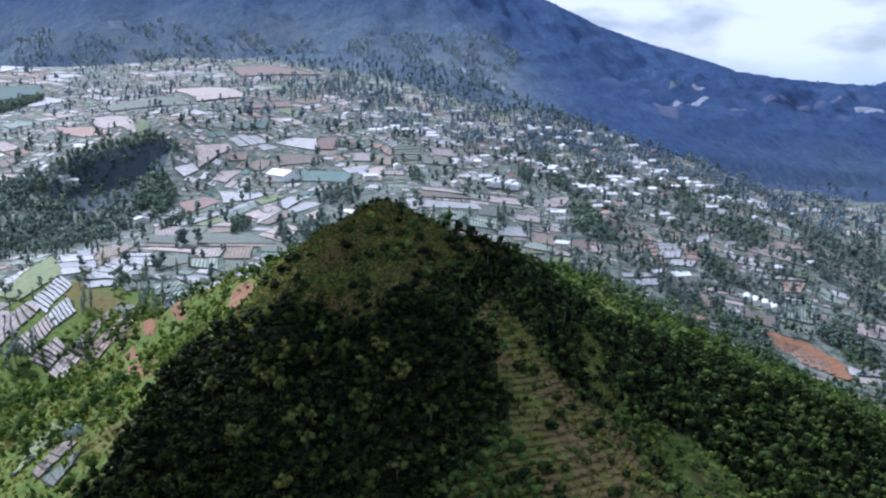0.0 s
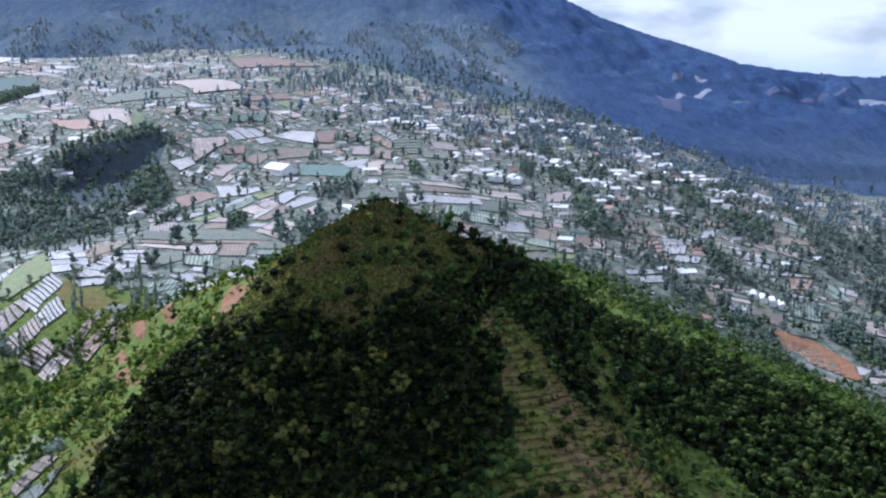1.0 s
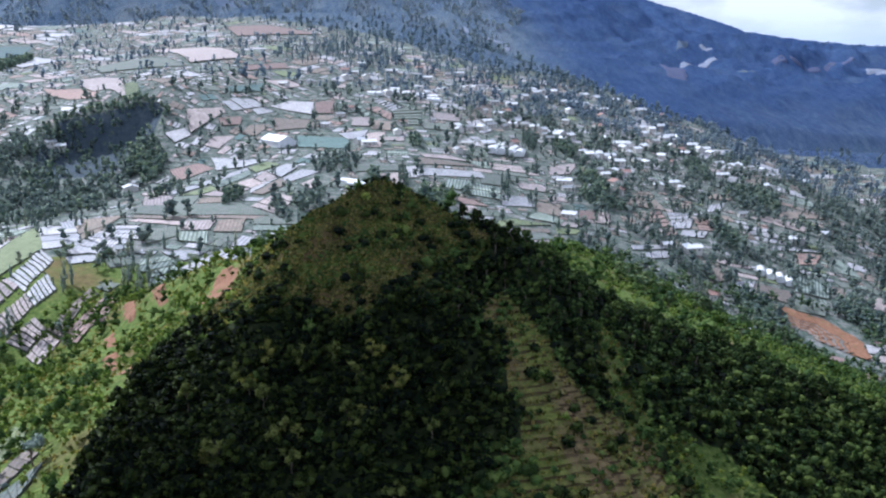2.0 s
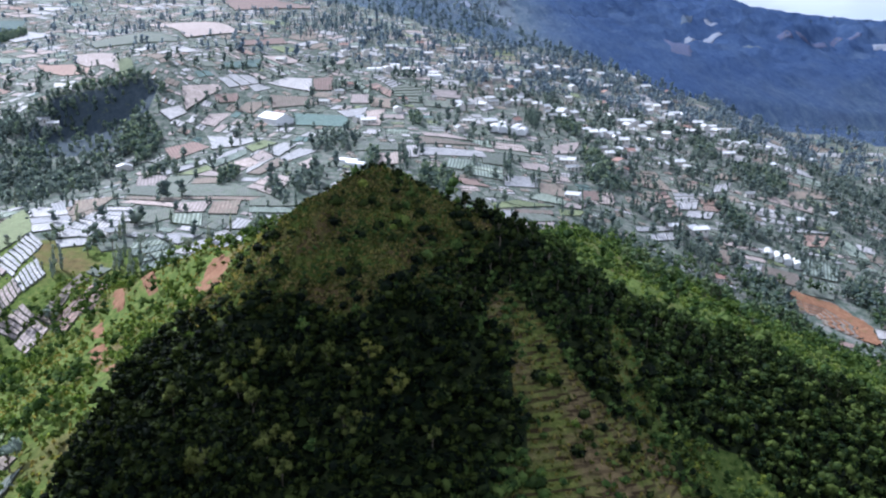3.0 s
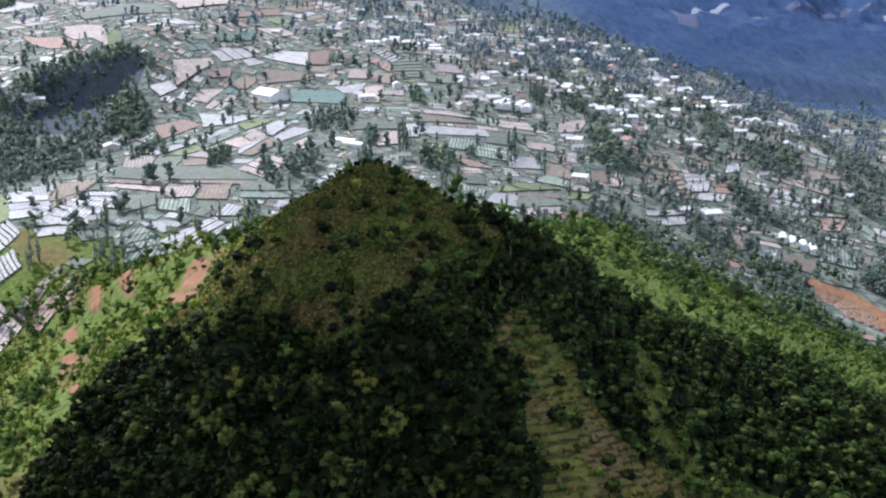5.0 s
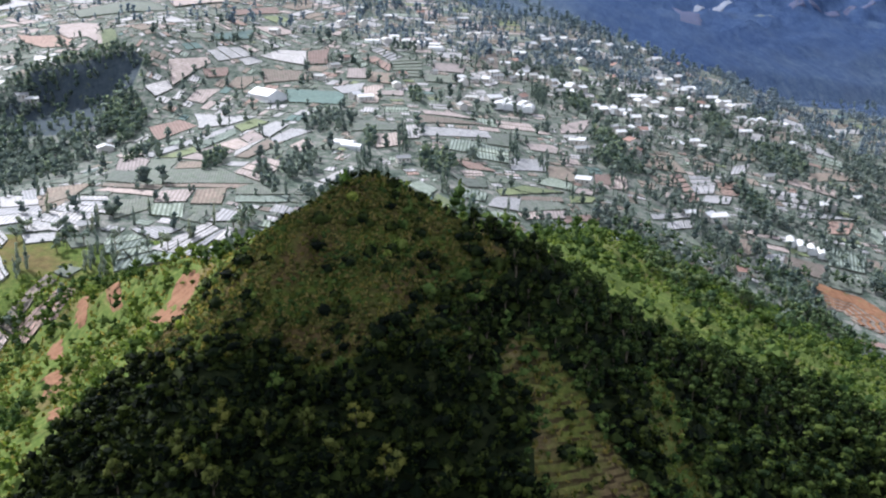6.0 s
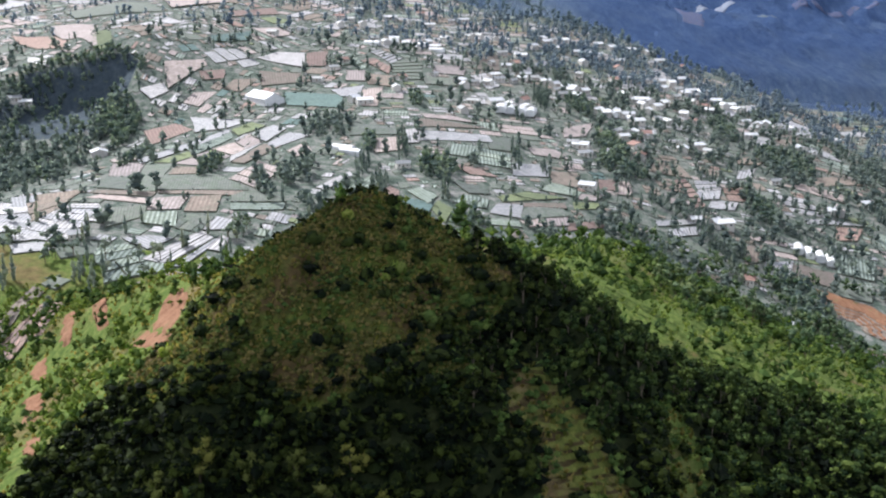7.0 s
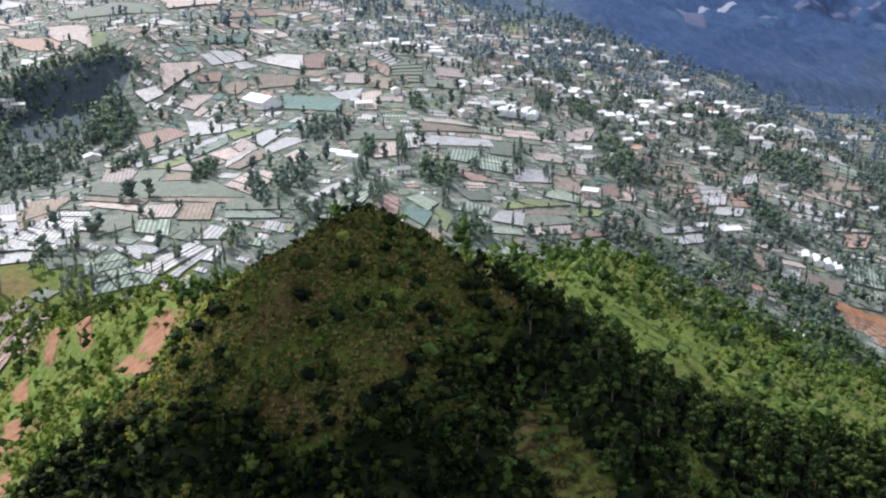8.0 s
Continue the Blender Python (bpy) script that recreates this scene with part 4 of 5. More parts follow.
def parcel(u0, v0, du, dv, a, lay):
    """Keeps a plot where the land is free, else tries its quarters."""
    c = np.array([warp(u0 + 0.5, v0 + 0.5, a), warp(u0 + du - 0.5, v0 + 0.5, a), warp(u0 + du - 0.5, v0 + dv - 0.5, a), warp(u0 + 0.5, v0 + dv - 0.5, a)])
    mx, my = c.mean(0)
    if not (410 < my < 1980 and abs(mx) < 0.62 * my + 60 and -1150 < mx < 710):
        return
    q = (c[0] * (1 - GRID[:, 0]) + c[1] * GRID[:, 0]) * (1 - GRID[:, 1]) + (c[3] * (1 - GRID[:, 0]) + c[2] * GRID[:, 0]) * GRID[:, 1]
    i = np.clip(((q[:, 1] - 400) / CELL + 0.5).astype(int), 0, free.shape[0] - 1)
    j = np.clip(((q[:, 0] + 1200) / CELL + 0.5).astype(int), 0, free.shape[1] - 1)
    ok = free[i, j] & (region[i, j] == lay)
    if ok.mean() > 0.93:
        free[i, j] = False
        spare.append([(x + rng.uniform(-0.6, 0.6), y + rng.uniform(-0.6, 0.6)) for x, y in c])
    elif ok.any() and min(du, dv) > 10:
        for i in (0, 0.5):
            for j in (0, 0.5):
                parcel(u0 + i * du, v0 + j * dv, du / 2, dv / 2, a, lay)


for a, lay in LAYS:
    v0 = -1500.0
    while v0 < 1500:
        big = 1.4 if lay == 3 else 1.0
        dv = rng.uniform(17, 34) * big
        u0 = -1500.0 + rng.uniform(0, 30)
        while u0 < 1500:
            du = rng.uniform(18, 40) * big
            parcel(u0, v0, du, dv, a, lay)
            u0 += du
        v0 += dv
spare.sort(key=lambda c: np.mean(c, 0)[1])
KINDS = ["white", "grey", "pink", "brown", "green", "mint", "lime", "red", "teal"]
ODDS = [0.11, 0.14, 0.18, 0.15, 0.22, 0.12, 0.02, 0.04, 0.02]
EAST_ODDS = [0.06, 0.1, 0.13, 0.23, 0.34, 0.08, 0.02, 0.03, 0.01]
# distant plots draw paler crops, lightening them as haze would
FAR_ODDS = [0.13, 0.15, 0.19, 0.1, 0.18, 0.18, 0.02, 0.04, 0.01]
NEAR_PLOTS = 170


def odds(cs):
    """Fewer bare and plastic-covered plots towards the village and its tree gardens."""
    x, y = np.mean(cs, 0)
    if y > 980 and x < 0:
        return FAR_ODDS
    return EAST_ODDS if x > 60 + 0.1 * (y - 800) else ODDS


for cs in spare[:NEAR_PLOTS]:
    field(KINDS[rng.choice(9, p=odds(cs))], *cs, lift=0.3, terraces=rng.randint(2, 5) if rng.rand() < 0.45 else 0)
vs, fs, ids, n = [], [], [], 0
for cs in spare[NEAR_PLOTS:]:
    c, count, crop = [np.array(q) for q in cs], rng.choice([1, 1, 2, 3]), rng.choice(9, p=odds(cs))
    for k in range(count):
        a, e = (k + 0.05) / count, (k + 0.95) / count
        strip = [c[0] + (c[3] - c[0]) * a, c[1] + (c[2] - c[1]) * a, c[1] + (c[2] - c[1]) * e, c[0] + (c[3] - c[0]) * e]
        v, f, idx = slab([tuple(q) for q in strip], 0.3 + 0.25 * (k % 2), 1.5, None)
        vs.append(v)
        fs.append(upwards(v, f) + n)
        ids.append(np.where(idx == 0, crop if rng.rand() < 0.7 else rng.choice(9, p=odds(cs)), 9))
        n += len(v)
    EDGES.extend(zip(cs, cs[1:] + cs[:1]))
far_fields = new("far_fields", mesh_from("far_fields", np.concatenate(vs), np.concatenate(fs), [CROPS[k] for k in KINDS] + [BANK], np.concatenate(ids)))
tagged(far_fields, "patchwork of small terraced vegetable plots in the distance", "fields", kind="stuff")


# ---- bare earth on the spur and below the village ----
SCARS = []


def bare(x, y):
    """Where the raw soil lies open."""
    hit = np.zeros(np.shape(x), bool)
    for quad in SCARS:
        for ahead in (0, 3, 6):
            hit |= inside(x, y + ahead, quad)
    return hit


def scar(quad, seed, label="raw red soil scar on a grassy slope"):
    """A slip of bare soil between four corners, with a torn edge."""
    SCARS.append(quad)
    c = [np.array(p, float) for p in quad]
    n = 14
    u, v = np.meshgrid(np.linspace(0, 1, n + 1), np.linspace(0, 1, n + 1))
    rim = np.maximum(np.abs(2 * u - 1), np.abs(2 * v - 1))
    du, dv = 0.5 + (u - 0.5) * (1 - 0.22 * rim * (v - 0.5) ** 2 * 4), 0.5 + (v - 0.5) * (1 - 0.22 * rim * (u - 0.5) ** 2 * 4)
    du, dv = du[..., None], dv[..., None]
    p = (c[0] * (1 - du) + c[1] * du) * (1 - dv) + (c[3] * (1 - du) + c[2] * du) * dv
    p = p + rim[..., None] * np.dstack([swell(p[..., 0], p[..., 1], 9, 300 + seed), swell(p[..., 0], p[..., 1], 9, 330 + seed)]) * 1.6
    z = height(p[..., 0], p[..., 1]) + np.where(rim > 0.99, -0.5, 0.3 + 0.3 * swell(p[..., 0], p[..., 1], 6, 360 + seed))
    verts = np.dstack([p, z]).reshape(-1, 3)
    i = np.arange(len(verts)).reshape(z.shape)
    f = np.stack([i[:-1, :-1], i[:-1, 1:], i[1:, 1:], i[1:, :-1]], -1).reshape(-1, 4)
    ob = new("soil_scar", mesh_from("soil_scar", verts, upwards(verts, f), [RED_SOIL], smooth=True))
    return tagged(ob, label, "bare soil", "red soil scars")


scar([(-90, 323), (-90, 336), (-62, 283), (-66, 283)], 1)
scar([(-85, 326), (-86, 350), (-75, 337), (-64, 287)], 2)
scar([(-115, 359), (-156, 461), (-113, 370), (-107, 354)], 3)
scar([(-133, 372), (-145, 407), (-146, 420), (-122, 360)], 4)
scar([(-138, 361), (-148, 386), (-135, 369), (-124, 343)], 5)
scar([(-121, 320), (-131, 343), (-120, 335), (-113, 315)], 6)
scar([(-95, 270), (-110, 302), (-101, 292), (-91, 268)], 7)


def curved_bank(radius, high, deep, mat, label):
    """A bank bending round the shoulder of the slope: a tread with a raw face below it."""
    turn = np.linspace(math.radians(-38), math.radians(112), 40)
    r = radius + 1.2 * np.sin(turn * 9) + 0.6 * np.sin(turn * 23)
    rows = []
    for out, drop in ((-0.3, 0.6), (0.0, high), (-deep * 0.45, high * 0.7), (-deep, 0.5), (-deep - 0.4, -0.6)):
        x, y = 243 + (r + out) * np.cos(turn) * 1.12, 594 + (r + out) * np.sin(turn)
        rows.append(np.stack([x, y, height(x, y) + drop], 1))
    verts = np.concatenate(rows)
    i = np.arange(len(verts)).reshape(len(rows), -1)
    f = np.stack([i[:-1, :-1], i[:-1, 1:], i[1:, 1:], i[1:, :-1]], -1).reshape(-1, 4)
    ob = new("terrace_bank", mesh_from("terrace_bank", verts, upwards(verts, f), [mat]))
    return tagged(ob, label, "earth bank", "curved terrace banks")


SCARS.append([(240, 566), (294, 566), (294, 640), (238, 636)])
curved_bank(39, 1.6, 9.5, RED_SOIL, "tall raw red earth bank curving round a slope")
for radius in (28.5, 23.5, 18.5, 13.5):
    curved_bank(radius, 1.0, 1.5, RED_SOIL, "low red earth bank between curved terraces")
    curved_bank(radius - 1.9, 0.5, 3.0, CROPS["brown"], "narrow curved brown soil terrace")


# ---- houses ----
WALL = plain_mat("plastered wall", (0.5, 0.48, 0.45), (0.72, 0.7, 0.66), 1.2)
ROOFS = {
    "white": plain_mat("pale sheet-metal roof", (0.45, 0.47, 0.51), (0.72, 0.73, 0.75), 3.5, 0.45, 0.5),
    "red": plain_mat("red clay tile roof", (0.22, 0.13, 0.11), (0.36, 0.23, 0.2), 1.2),
    "grey": plain_mat("weathered grey roof", (0.28, 0.29, 0.3), (0.45, 0.46, 0.47), 1.8, 0.6),
}
DOOR = plain_mat("dark wooden door", (0.1, 0.06, 0.04), (0.18, 0.12, 0.08), 0.5)
FRAME = plain_mat("painted window frame", (0.6, 0.6, 0.58), (0.75, 0.75, 0.72), 0.5)
GLASS = Mat("window glass", 0.08, 0.6).done((0.04, 0.05, 0.06))
FILM = plain_mat("white greenhouse film", (0.66, 0.68, 0.7), (0.86, 0.87, 0.88), 2.0, 0.35, 0.5)
STEEL = plain_mat("galvanised steel", (0.3, 0.31, 0.32), (0.5, 0.5, 0.51), 0.4, 0.45, 0.5)


def boxes(list_of):
    """Boxes (x0, y0, z0, x1, y1, z1) as one mesh's arrays."""
    parts = []
    for x0, y0, z0, x1, y1, z1 in list_of:
        v = np.array([(x, y, z) for z in (z0, z1) for y in (y0, y1) for x in (x0, x1)], float)
        parts.append((v, np.array([[0, 2, 3, 1], [4, 5, 7, 6], [0, 1, 5, 4], [2, 6, 7, 3], [0, 4, 6, 2], [1, 3, 7, 5]])))
    return gather(parts)


def gable(w, d, h, rise):
    """Four walls with gables, the ridge along x."""
    v = [(-w, -d, -3), (w, -d, -3), (w, d, -3), (-w, d, -3), (-w, -d, h), (w, -d, h), (w, d, h), (-w, d, h), (-w, 0, h + rise), (w, 0, h + rise)]
    f = [[0, 1, 5, 4], [2, 3, 7, 6], [1, 2, 6, 5], [3, 0, 4, 7], [4, 5, 9, 8], [6, 7, 8, 9], [5, 6, 9, 9], [7, 4, 8, 8]]
    t = []
    for q in f:
        t += [[q[0], q[1], q[2]]] + ([[q[0], q[2], q[3]]] if q[3] != q[2] else [])
    return np.array(v, float), np.array(t)


def roof_side(w, d, h, rise, sign, over=0.6, thick=0.12):
    """One slope of a gabled roof, with an overhang and a thickness."""
    k = rise / d
    lo = (d + over) * sign
    zl, zh = h - k * over + 0.1, h + rise + 0.1
    v = [(-w - over, lo, zl), (w + over, lo, zl), (w + over, 0, zh), (-w - over, 0, zh)]
    v += [(x, y, z + thick) for x, y, z in v]
    f = [[0, 1, 2, 3], [4, 7, 6, 5], [0, 4, 5, 1], [1, 5, 6, 2], [2, 6, 7, 3], [3, 7, 4, 0]]
    return np.array(v, float), np.array(f)


def house(roof_look, w, d, h, rise, label):
    root = new("house")
    part("wall", mesh_from("wall", *gable(w, d, h, rise), [WALL]), root)
    for sign in (-1, 1):
        part("roof", mesh_from("roof", *roof_side(w, d, h, rise, sign), [ROOFS[roof_look]]), root)
    part("ridge_cap", mesh_from("ridge_cap", *boxes([(-w - 0.6, -0.2, h + rise + 0.16, w + 0.6, 0.2, h + rise + 0.3)]), [ROOFS[roof_look]]), root)
    part("door", mesh_from("door", *boxes([(-0.5, -d - 0.06, 0, 0.5, -d + 0.02, 2.1)]), [DOOR]), root)
    for sx in (-0.6, 0.6):
        pane = part("window", mesh_from("window", *boxes([(sx * w - 0.7, -d - 0.07, 0.9, sx * w + 0.7, -d + 0.02, 2.1)]), [FRAME]), root)
        part("pane", mesh_from("pane", *boxes([(sx * w - 0.6, -d - 0.09, 1.0, sx * w + 0.6, -d - 0.06, 2.0)]), [GLASS]), pane)
    return tagged(root, label, "house", "village houses")


UPPER = [
    (249, 1212), (226, 1201), (182, 1184), (197, 1179), (110, 1160), (163, 1158), (-67, 1144), (-22, 1136), (36, 1124),
    (123, 1121), (68, 1118), (24, 1112), (97, 1111), (170, 1107), (-108, 1104), (263, 1096), (-94, 1087), (-2, 1083),
    (128, 1080), (149, 1077), (-117, 1071), (78, 1061), (58, 1060), (430, 1057), (-22, 1049), (194, 1042), (-57, 1041),
    (-13, 1038), (229, 1035), (-78, 1033), (-43, 1031), (-65, 1027), (-152, 1025), (213, 1024), (-33, 1020), (237, 1012),
    (-178, 1008), (61, 1005), (251, 1005),
]
MIDDLE = [
    (324, 988), (264, 987), (77, 982), (177, 981), (86, 975), (193, 973), (96, 970), (105, 964), (124, 962),
    (114, 961), (304, 960), (230, 950), (192, 938), (337, 926), (287, 924), (196, 916), (206, 915), (155, 912),
    (162, 906), (144, 899), (172, 893), (-45, 863), (219, 858), (-366, 856), (-373, 852), (225, 845), (202, 842),
    (-77, 822),
]
LOWER = [
    (-69, 816), (270, 803), (343, 797), (130, 792), (100, 791), (106, 789), (106, 771), (307, 765), (298, 763),
    (-255, 728), (195, 698), (98, 698), (189, 697), (174, 692), (-30, 663), (190, 558), (-186, 517),
]
RED_ROOFED = [
    (71, 1023), (188, 617), (260, 993), (174, 862), (158, 825), (156, 800), (264, 912), (174, 1029),
]
GREY_ROOFED = [
    (-115, 880), (22, 850), (12, 818), (44, 1007), (138, 1025), (55, 1123), (361, 1012), (406, 1045), (343, 921),
    (-47, 1138), (4, 1176), (117, 1223), (242, 1149), (-254, 741), (-278, 774),
]
rng = np.random.RandomState(17)
MODELS = {
    "white": [house("white", 5.5, 3.6, 3.0, 1.5, "small house with a pale sheet-metal roof"), house("white", 7.5, 4.2, 3.2, 1.6, "long house with a bright pale metal roof")],
    "red": [house("red", 5.0, 3.8, 3.0, 1.9, "small house with a red clay tile roof")],
    "grey": [house("grey", 5.0, 3.6, 2.9, 1.6, "small house with a weathered grey roof")],
}
HOUSES = []
unused = {id(m): m for ms in MODELS.values() for m in ms}


def settle(look_, x, y):
    if look_ == "white" and rng.rand() < 0.25:
        look_ = "grey"
    model = MODELS[look_][rng.randint(len(MODELS[look_]))]
    m = pose(x, y, up(x, y) + 0.5, 0, 0, rng.choice([8, 14, 98, 24, 62, -25, 40, 115]) + rng.uniform(-8, 8)) @ Matrix.Diagonal((*rng.uniform(0.7, 1.25, 2), rng.uniform(0.85, 1.2), 1))
    if id(model) in unused:
        unused.pop(id(model)).matrix_basis = m
    else:
        copy_thing(model, m)
    HOUSES.append((x, y))


for spot in UPPER + MIDDLE + LOWER:
    settle("white", *spot)
for spot in RED_ROOFED:
    settle("red", *spot)
for spot in GREY_ROOFED:
    settle("grey", *spot)
# rows of long roofs in the village
for x, y in (
    (55, 862), (152, 906), (119, 954), (125, 1162), (160, 1121), (232, 1060), (261, 1052), (301, 1036), (313, 979),
    (358, 1006), (200, 970), (24, 917), (182, 1111), (59, 963), (161, 858),
):
    turn = rng.uniform(0.1, 0.5)
    for k in range(rng.randint(3, 6)):
        settle("white", x + (15 * (k % 3) - 15) * math.cos(turn) + 4 * (k // 3), y + (15 * (k % 3) - 15) * math.sin(turn) - 13 * (k // 3))
# the village between the well-seen roofs
p = sown(rng, (-120, 880, 300, 1230), 21)
for x, y in p:
    if farmland(np.array(x), np.array(y)) and min(math.hypot(x - a, y - b) for a, b in HOUSES) > 13 and not wooded(np.array(x), np.array(y)) and rng.rand() < 0.12 * math.exp(-((x - 90) / 170) ** 2):
        settle(rng.choice(["white", "white", "grey", "red"]), float(x), float(y))


# ---- greenhouses ----
def tunnel(length, radius, label, group):
    """A film-covered tunnel with steel hoops, its axis along y."""
    root = new("greenhouse")
    arc = [(radius * math.cos(a), 0.9 + radius * 0.8 * math.sin(a)) for a in np.linspace(0, math.pi, 13)]
    arc = [(radius, -1.5)] + arc + [(-radius, -1.5)]
    v = np.array([(x, y, z) for y in (-length / 2, length / 2) for x, z in arc])
    n = len(arc)
    part("cover", mesh_from("cover", v, [[k, k + 1, n + k + 1, n + k] for k in range(n - 1)], [FILM], smooth=True), root)
    for y in (-length / 2, length / 2):
        ends = np.array([(x, y, z) for x, z in arc] + [(0, y, -1.5)])
        part("end_wall", mesh_from("end_wall", ends, [[k, k + 1, n] for k in range(n - 1)], [FILM]), root)
    for y in np.linspace(-length / 2, length / 2, 5):
        parts = []
        for (x0, z0), (x1, z1) in zip(arc, arc[1:]):
            parts.append((np.array([(x0 * s, y + e, z0 + (s - 1) * 2) for s, e in ((1.01, -0.07), (1.01, 0.07))] + [(x1 * s, y + e, z1 + (s - 1) * 2) for s, e in ((1.01, 0.07), (1.01, -0.07))]), np.array([[0, 1, 2, 3]])))
        part("hoop", mesh_from("hoop", *gather(parts), [STEEL]), root)
    return tagged(root, label, "greenhouse", group)


first = tunnel(17, 3.1, "white film-covered tunnel greenhouse above a brown field", "tunnel greenhouses")
spots = [(248 + 6.6 * k, 690 - 2.6 * k) for k in range(4)]
first.matrix_basis = pose(*spots[0], up(*spots[0]) + 0.6, 0, 0, -16)
for s in spots[1:]:
    copy_thing(first, pose(*s, up(*s) + 0.5, 0, 0, -16))
big = tunnel(30, 4.2, "large white film-covered greenhouse among village trees", "long greenhouses")
spots = [(46 + 8.6 * k, 848 + 2.5 * k) for k in range(4)]
big.matrix_basis = pose(*spots[0], up(*spots[0]) + 0.8, 0, 0, -10)
for s in spots[1:]:
    copy_thing(big, pose(*s, up(*s) + 0.8, 0, 0, -10))
for s, a in (((-78, 1018), 70), ((-60, 1035), 75), ((-30, 1040), 60), ((-12, 1028), 65), ((150, 905), 20), ((165, 905), 20), ((-72, 690), 60), ((-66, 683), 60)):
    copy_thing(first, pose(*s, up(*s) + 0.6, 0, 0, a))
# the tall white sheeted shed by the trees
shed = new("farm_shed")
part("wall", mesh_from("wall", *gable(17, 9, 2.6, 4.5), [FILM]), shed)
for sign in (-1, 1):
    part("roof", mesh_from("roof", *roof_side(17, 9, 2.6, 4.5, sign), [FILM]), shed)
shed.matrix_basis = pose(-153, 830, up(-153, 830) + 0.8, 0, 0, -50)
tagged(shed, "broad farm shed sheeted in bright white plastic", "shed")


# ---- trees of the valley ----
rng = np.random.RandomState(23)
TREES = {"dark": [], "slim": [], "mixed": [], "hedge": []}
for kind, gx, gy, rx, ry in GROVES:
    space = {"dark": 4.6, "slim": 4.2, "mixed": 6.2, "loose": 13}[kind]
    pts = sown(rng, (gx - rx, gy - ry, gx + rx + 0.1, gy + ry + 0.1), space)
    if len(pts):
        pts = pts[((pts[:, 0] - gx) / rx) ** 2 + ((pts[:, 1] - gy) / ry) ** 2 < 1.1]
    TREES["slim" if kind == "loose" else kind] += [tuple(q) for q in pts] or [(gx, gy)]
p = sown(rng, (-440, 600, -240, 895), 5.4)
for q in p[inside(p[:, 0], p[:, 1], RIM)]:
    TREES["dark"].append(tuple(q))
p = p[inside(p[:, 0], p[:, 1], LEFT_WOOD) & (swell(p[:, 0], p[:, 1], 70, 61) > -0.2) & (hollow(p[:, 0], p[:, 1]) < 0.3)]
for q in p:
    TREES["dark" if rng.rand() < 0.2 else "mixed"].append(tuple(q))
for a, b in EDGES:
    a, b = np.array(a), np.array(b)
    n = int(np.linalg.norm(b - a) / 5)
    for t in rng.rand(n):
        q = a + (b - a) * t + rng.normal(0, 0.7, 2)
        r = rng.rand() * (1.0 if q[1] < 1050 else 1.5)
        if r < 0.36:
            TREES["hedge"].append(tuple(q))
        elif r < 0.45:
            TREES["mixed"].append(tuple(q))
        elif r < 0.465:
            TREES["slim"].append(tuple(q))
p = sown(rng, (-120, 560, 620, 1290), 6.8)
thick = np.clip((p[:, 0] - 40 - 0.15 * (900 - p[:, 1])) / 160, 0, 1) * 0.5 + np.clip((p[:, 1] - 900) / 150, 0, 1) * 0.3
p = p[farmland(p[:, 0], p[:, 1]) & (rng.rand(len(p)) < thick * (0.3 + 1.3 * (swell(p[:, 0], p[:, 1], 75, 64) > 0.02)))]
for q in p:
    if np.hypot(*(np.array(HOUSES) - q).T).min() > 6.5:
        TREES["slim" if rng.rand() < 0.22 else "mixed"].append(tuple(q))
p = sown(rng, (110, 470, 330, 645), 5.4)
p = p[(along(p[:, 0], p[:, 1], SPURS[4][0], 0.45) < valley(p[:, 0], p[:, 1]) + 4) & (swell(p[:, 0], p[:, 1], 60, 66) > -0.25)]
scrub = p
p = sown(rng, (-385, 790, -270, 885), 5.0)
p = p[(hollow(p[:, 0], p[:, 1]) > 0.05) & (rng.rand(len(p)) < 0.2)]
TREES["dark"] += [tuple(q) for q in p]
NAMED = {
    "dark": ("valley_tree", "round", LEAF_GROVE, (0.9, 1.8), "broadleaf tree in a valley grove, blued with haze colour"),
    "slim": ("slender_tree", "slim", LEAF_VALLEY_HAZE, (0.55, 1.25), "tall slender tree at a field edge, greyed with haze colour"),
    "mixed": ("farm_tree", "round", LEAF_VALLEY_HAZE, (0.5, 2.0), "farm tree between plots and houses, greyed with haze colour"),
}
for kind, (name, form, leaf, (lo, hi), label) in NAMED.items():
    pts = np.array(sorted(TREES[kind], key=lambda q: q[1]))
    pts = pts[~bare(pts[:, 0], pts[:, 1])]
    for x, y in pts[:110]:
        near_hill = kind != "slim" and y < 640 and x > 60
        tree(name, form, LEAF_TEAL if near_hill else leaf, x, y, rng.uniform(lo, hi), "blue-green tree on the low ground behind the hill" if near_hill else label, kind + " valley trees", rng, 1)
    rest = pts[110:]
    if kind != "dark":
        hazy = rest[:, 1] > 1020
        wood({"slim": "far_slender_trees", "mixed": "far_farm_trees"}[kind], form, LEAF_HAZED, rest[hazy], lo + (hi - lo) * rng.rand(hazy.sum()) ** 1.5, "trees among distant plots, paled with haze colour", rng, False, 3)
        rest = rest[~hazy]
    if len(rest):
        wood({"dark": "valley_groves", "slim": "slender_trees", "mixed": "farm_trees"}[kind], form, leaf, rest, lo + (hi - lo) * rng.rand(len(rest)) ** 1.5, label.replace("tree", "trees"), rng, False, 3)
scrub = scrub[~bare(scrub[:, 0], scrub[:, 1])]
wood("valley_scrub", "round", LEAF_TEAL, scrub, 0.4 + 1.3 * rng.rand(len(scrub)) ** 1.6, "blue-green small trees on the low ground behind the hill", rng, False)
pts = np.array(TREES["hedge"])
wood("hedges", "bush", LEAF_VALLEY_HAZE, pts, rng.uniform(0.5, 1.25, len(pts)), "dark shrubs along banks and field edges", rng, False, 3)

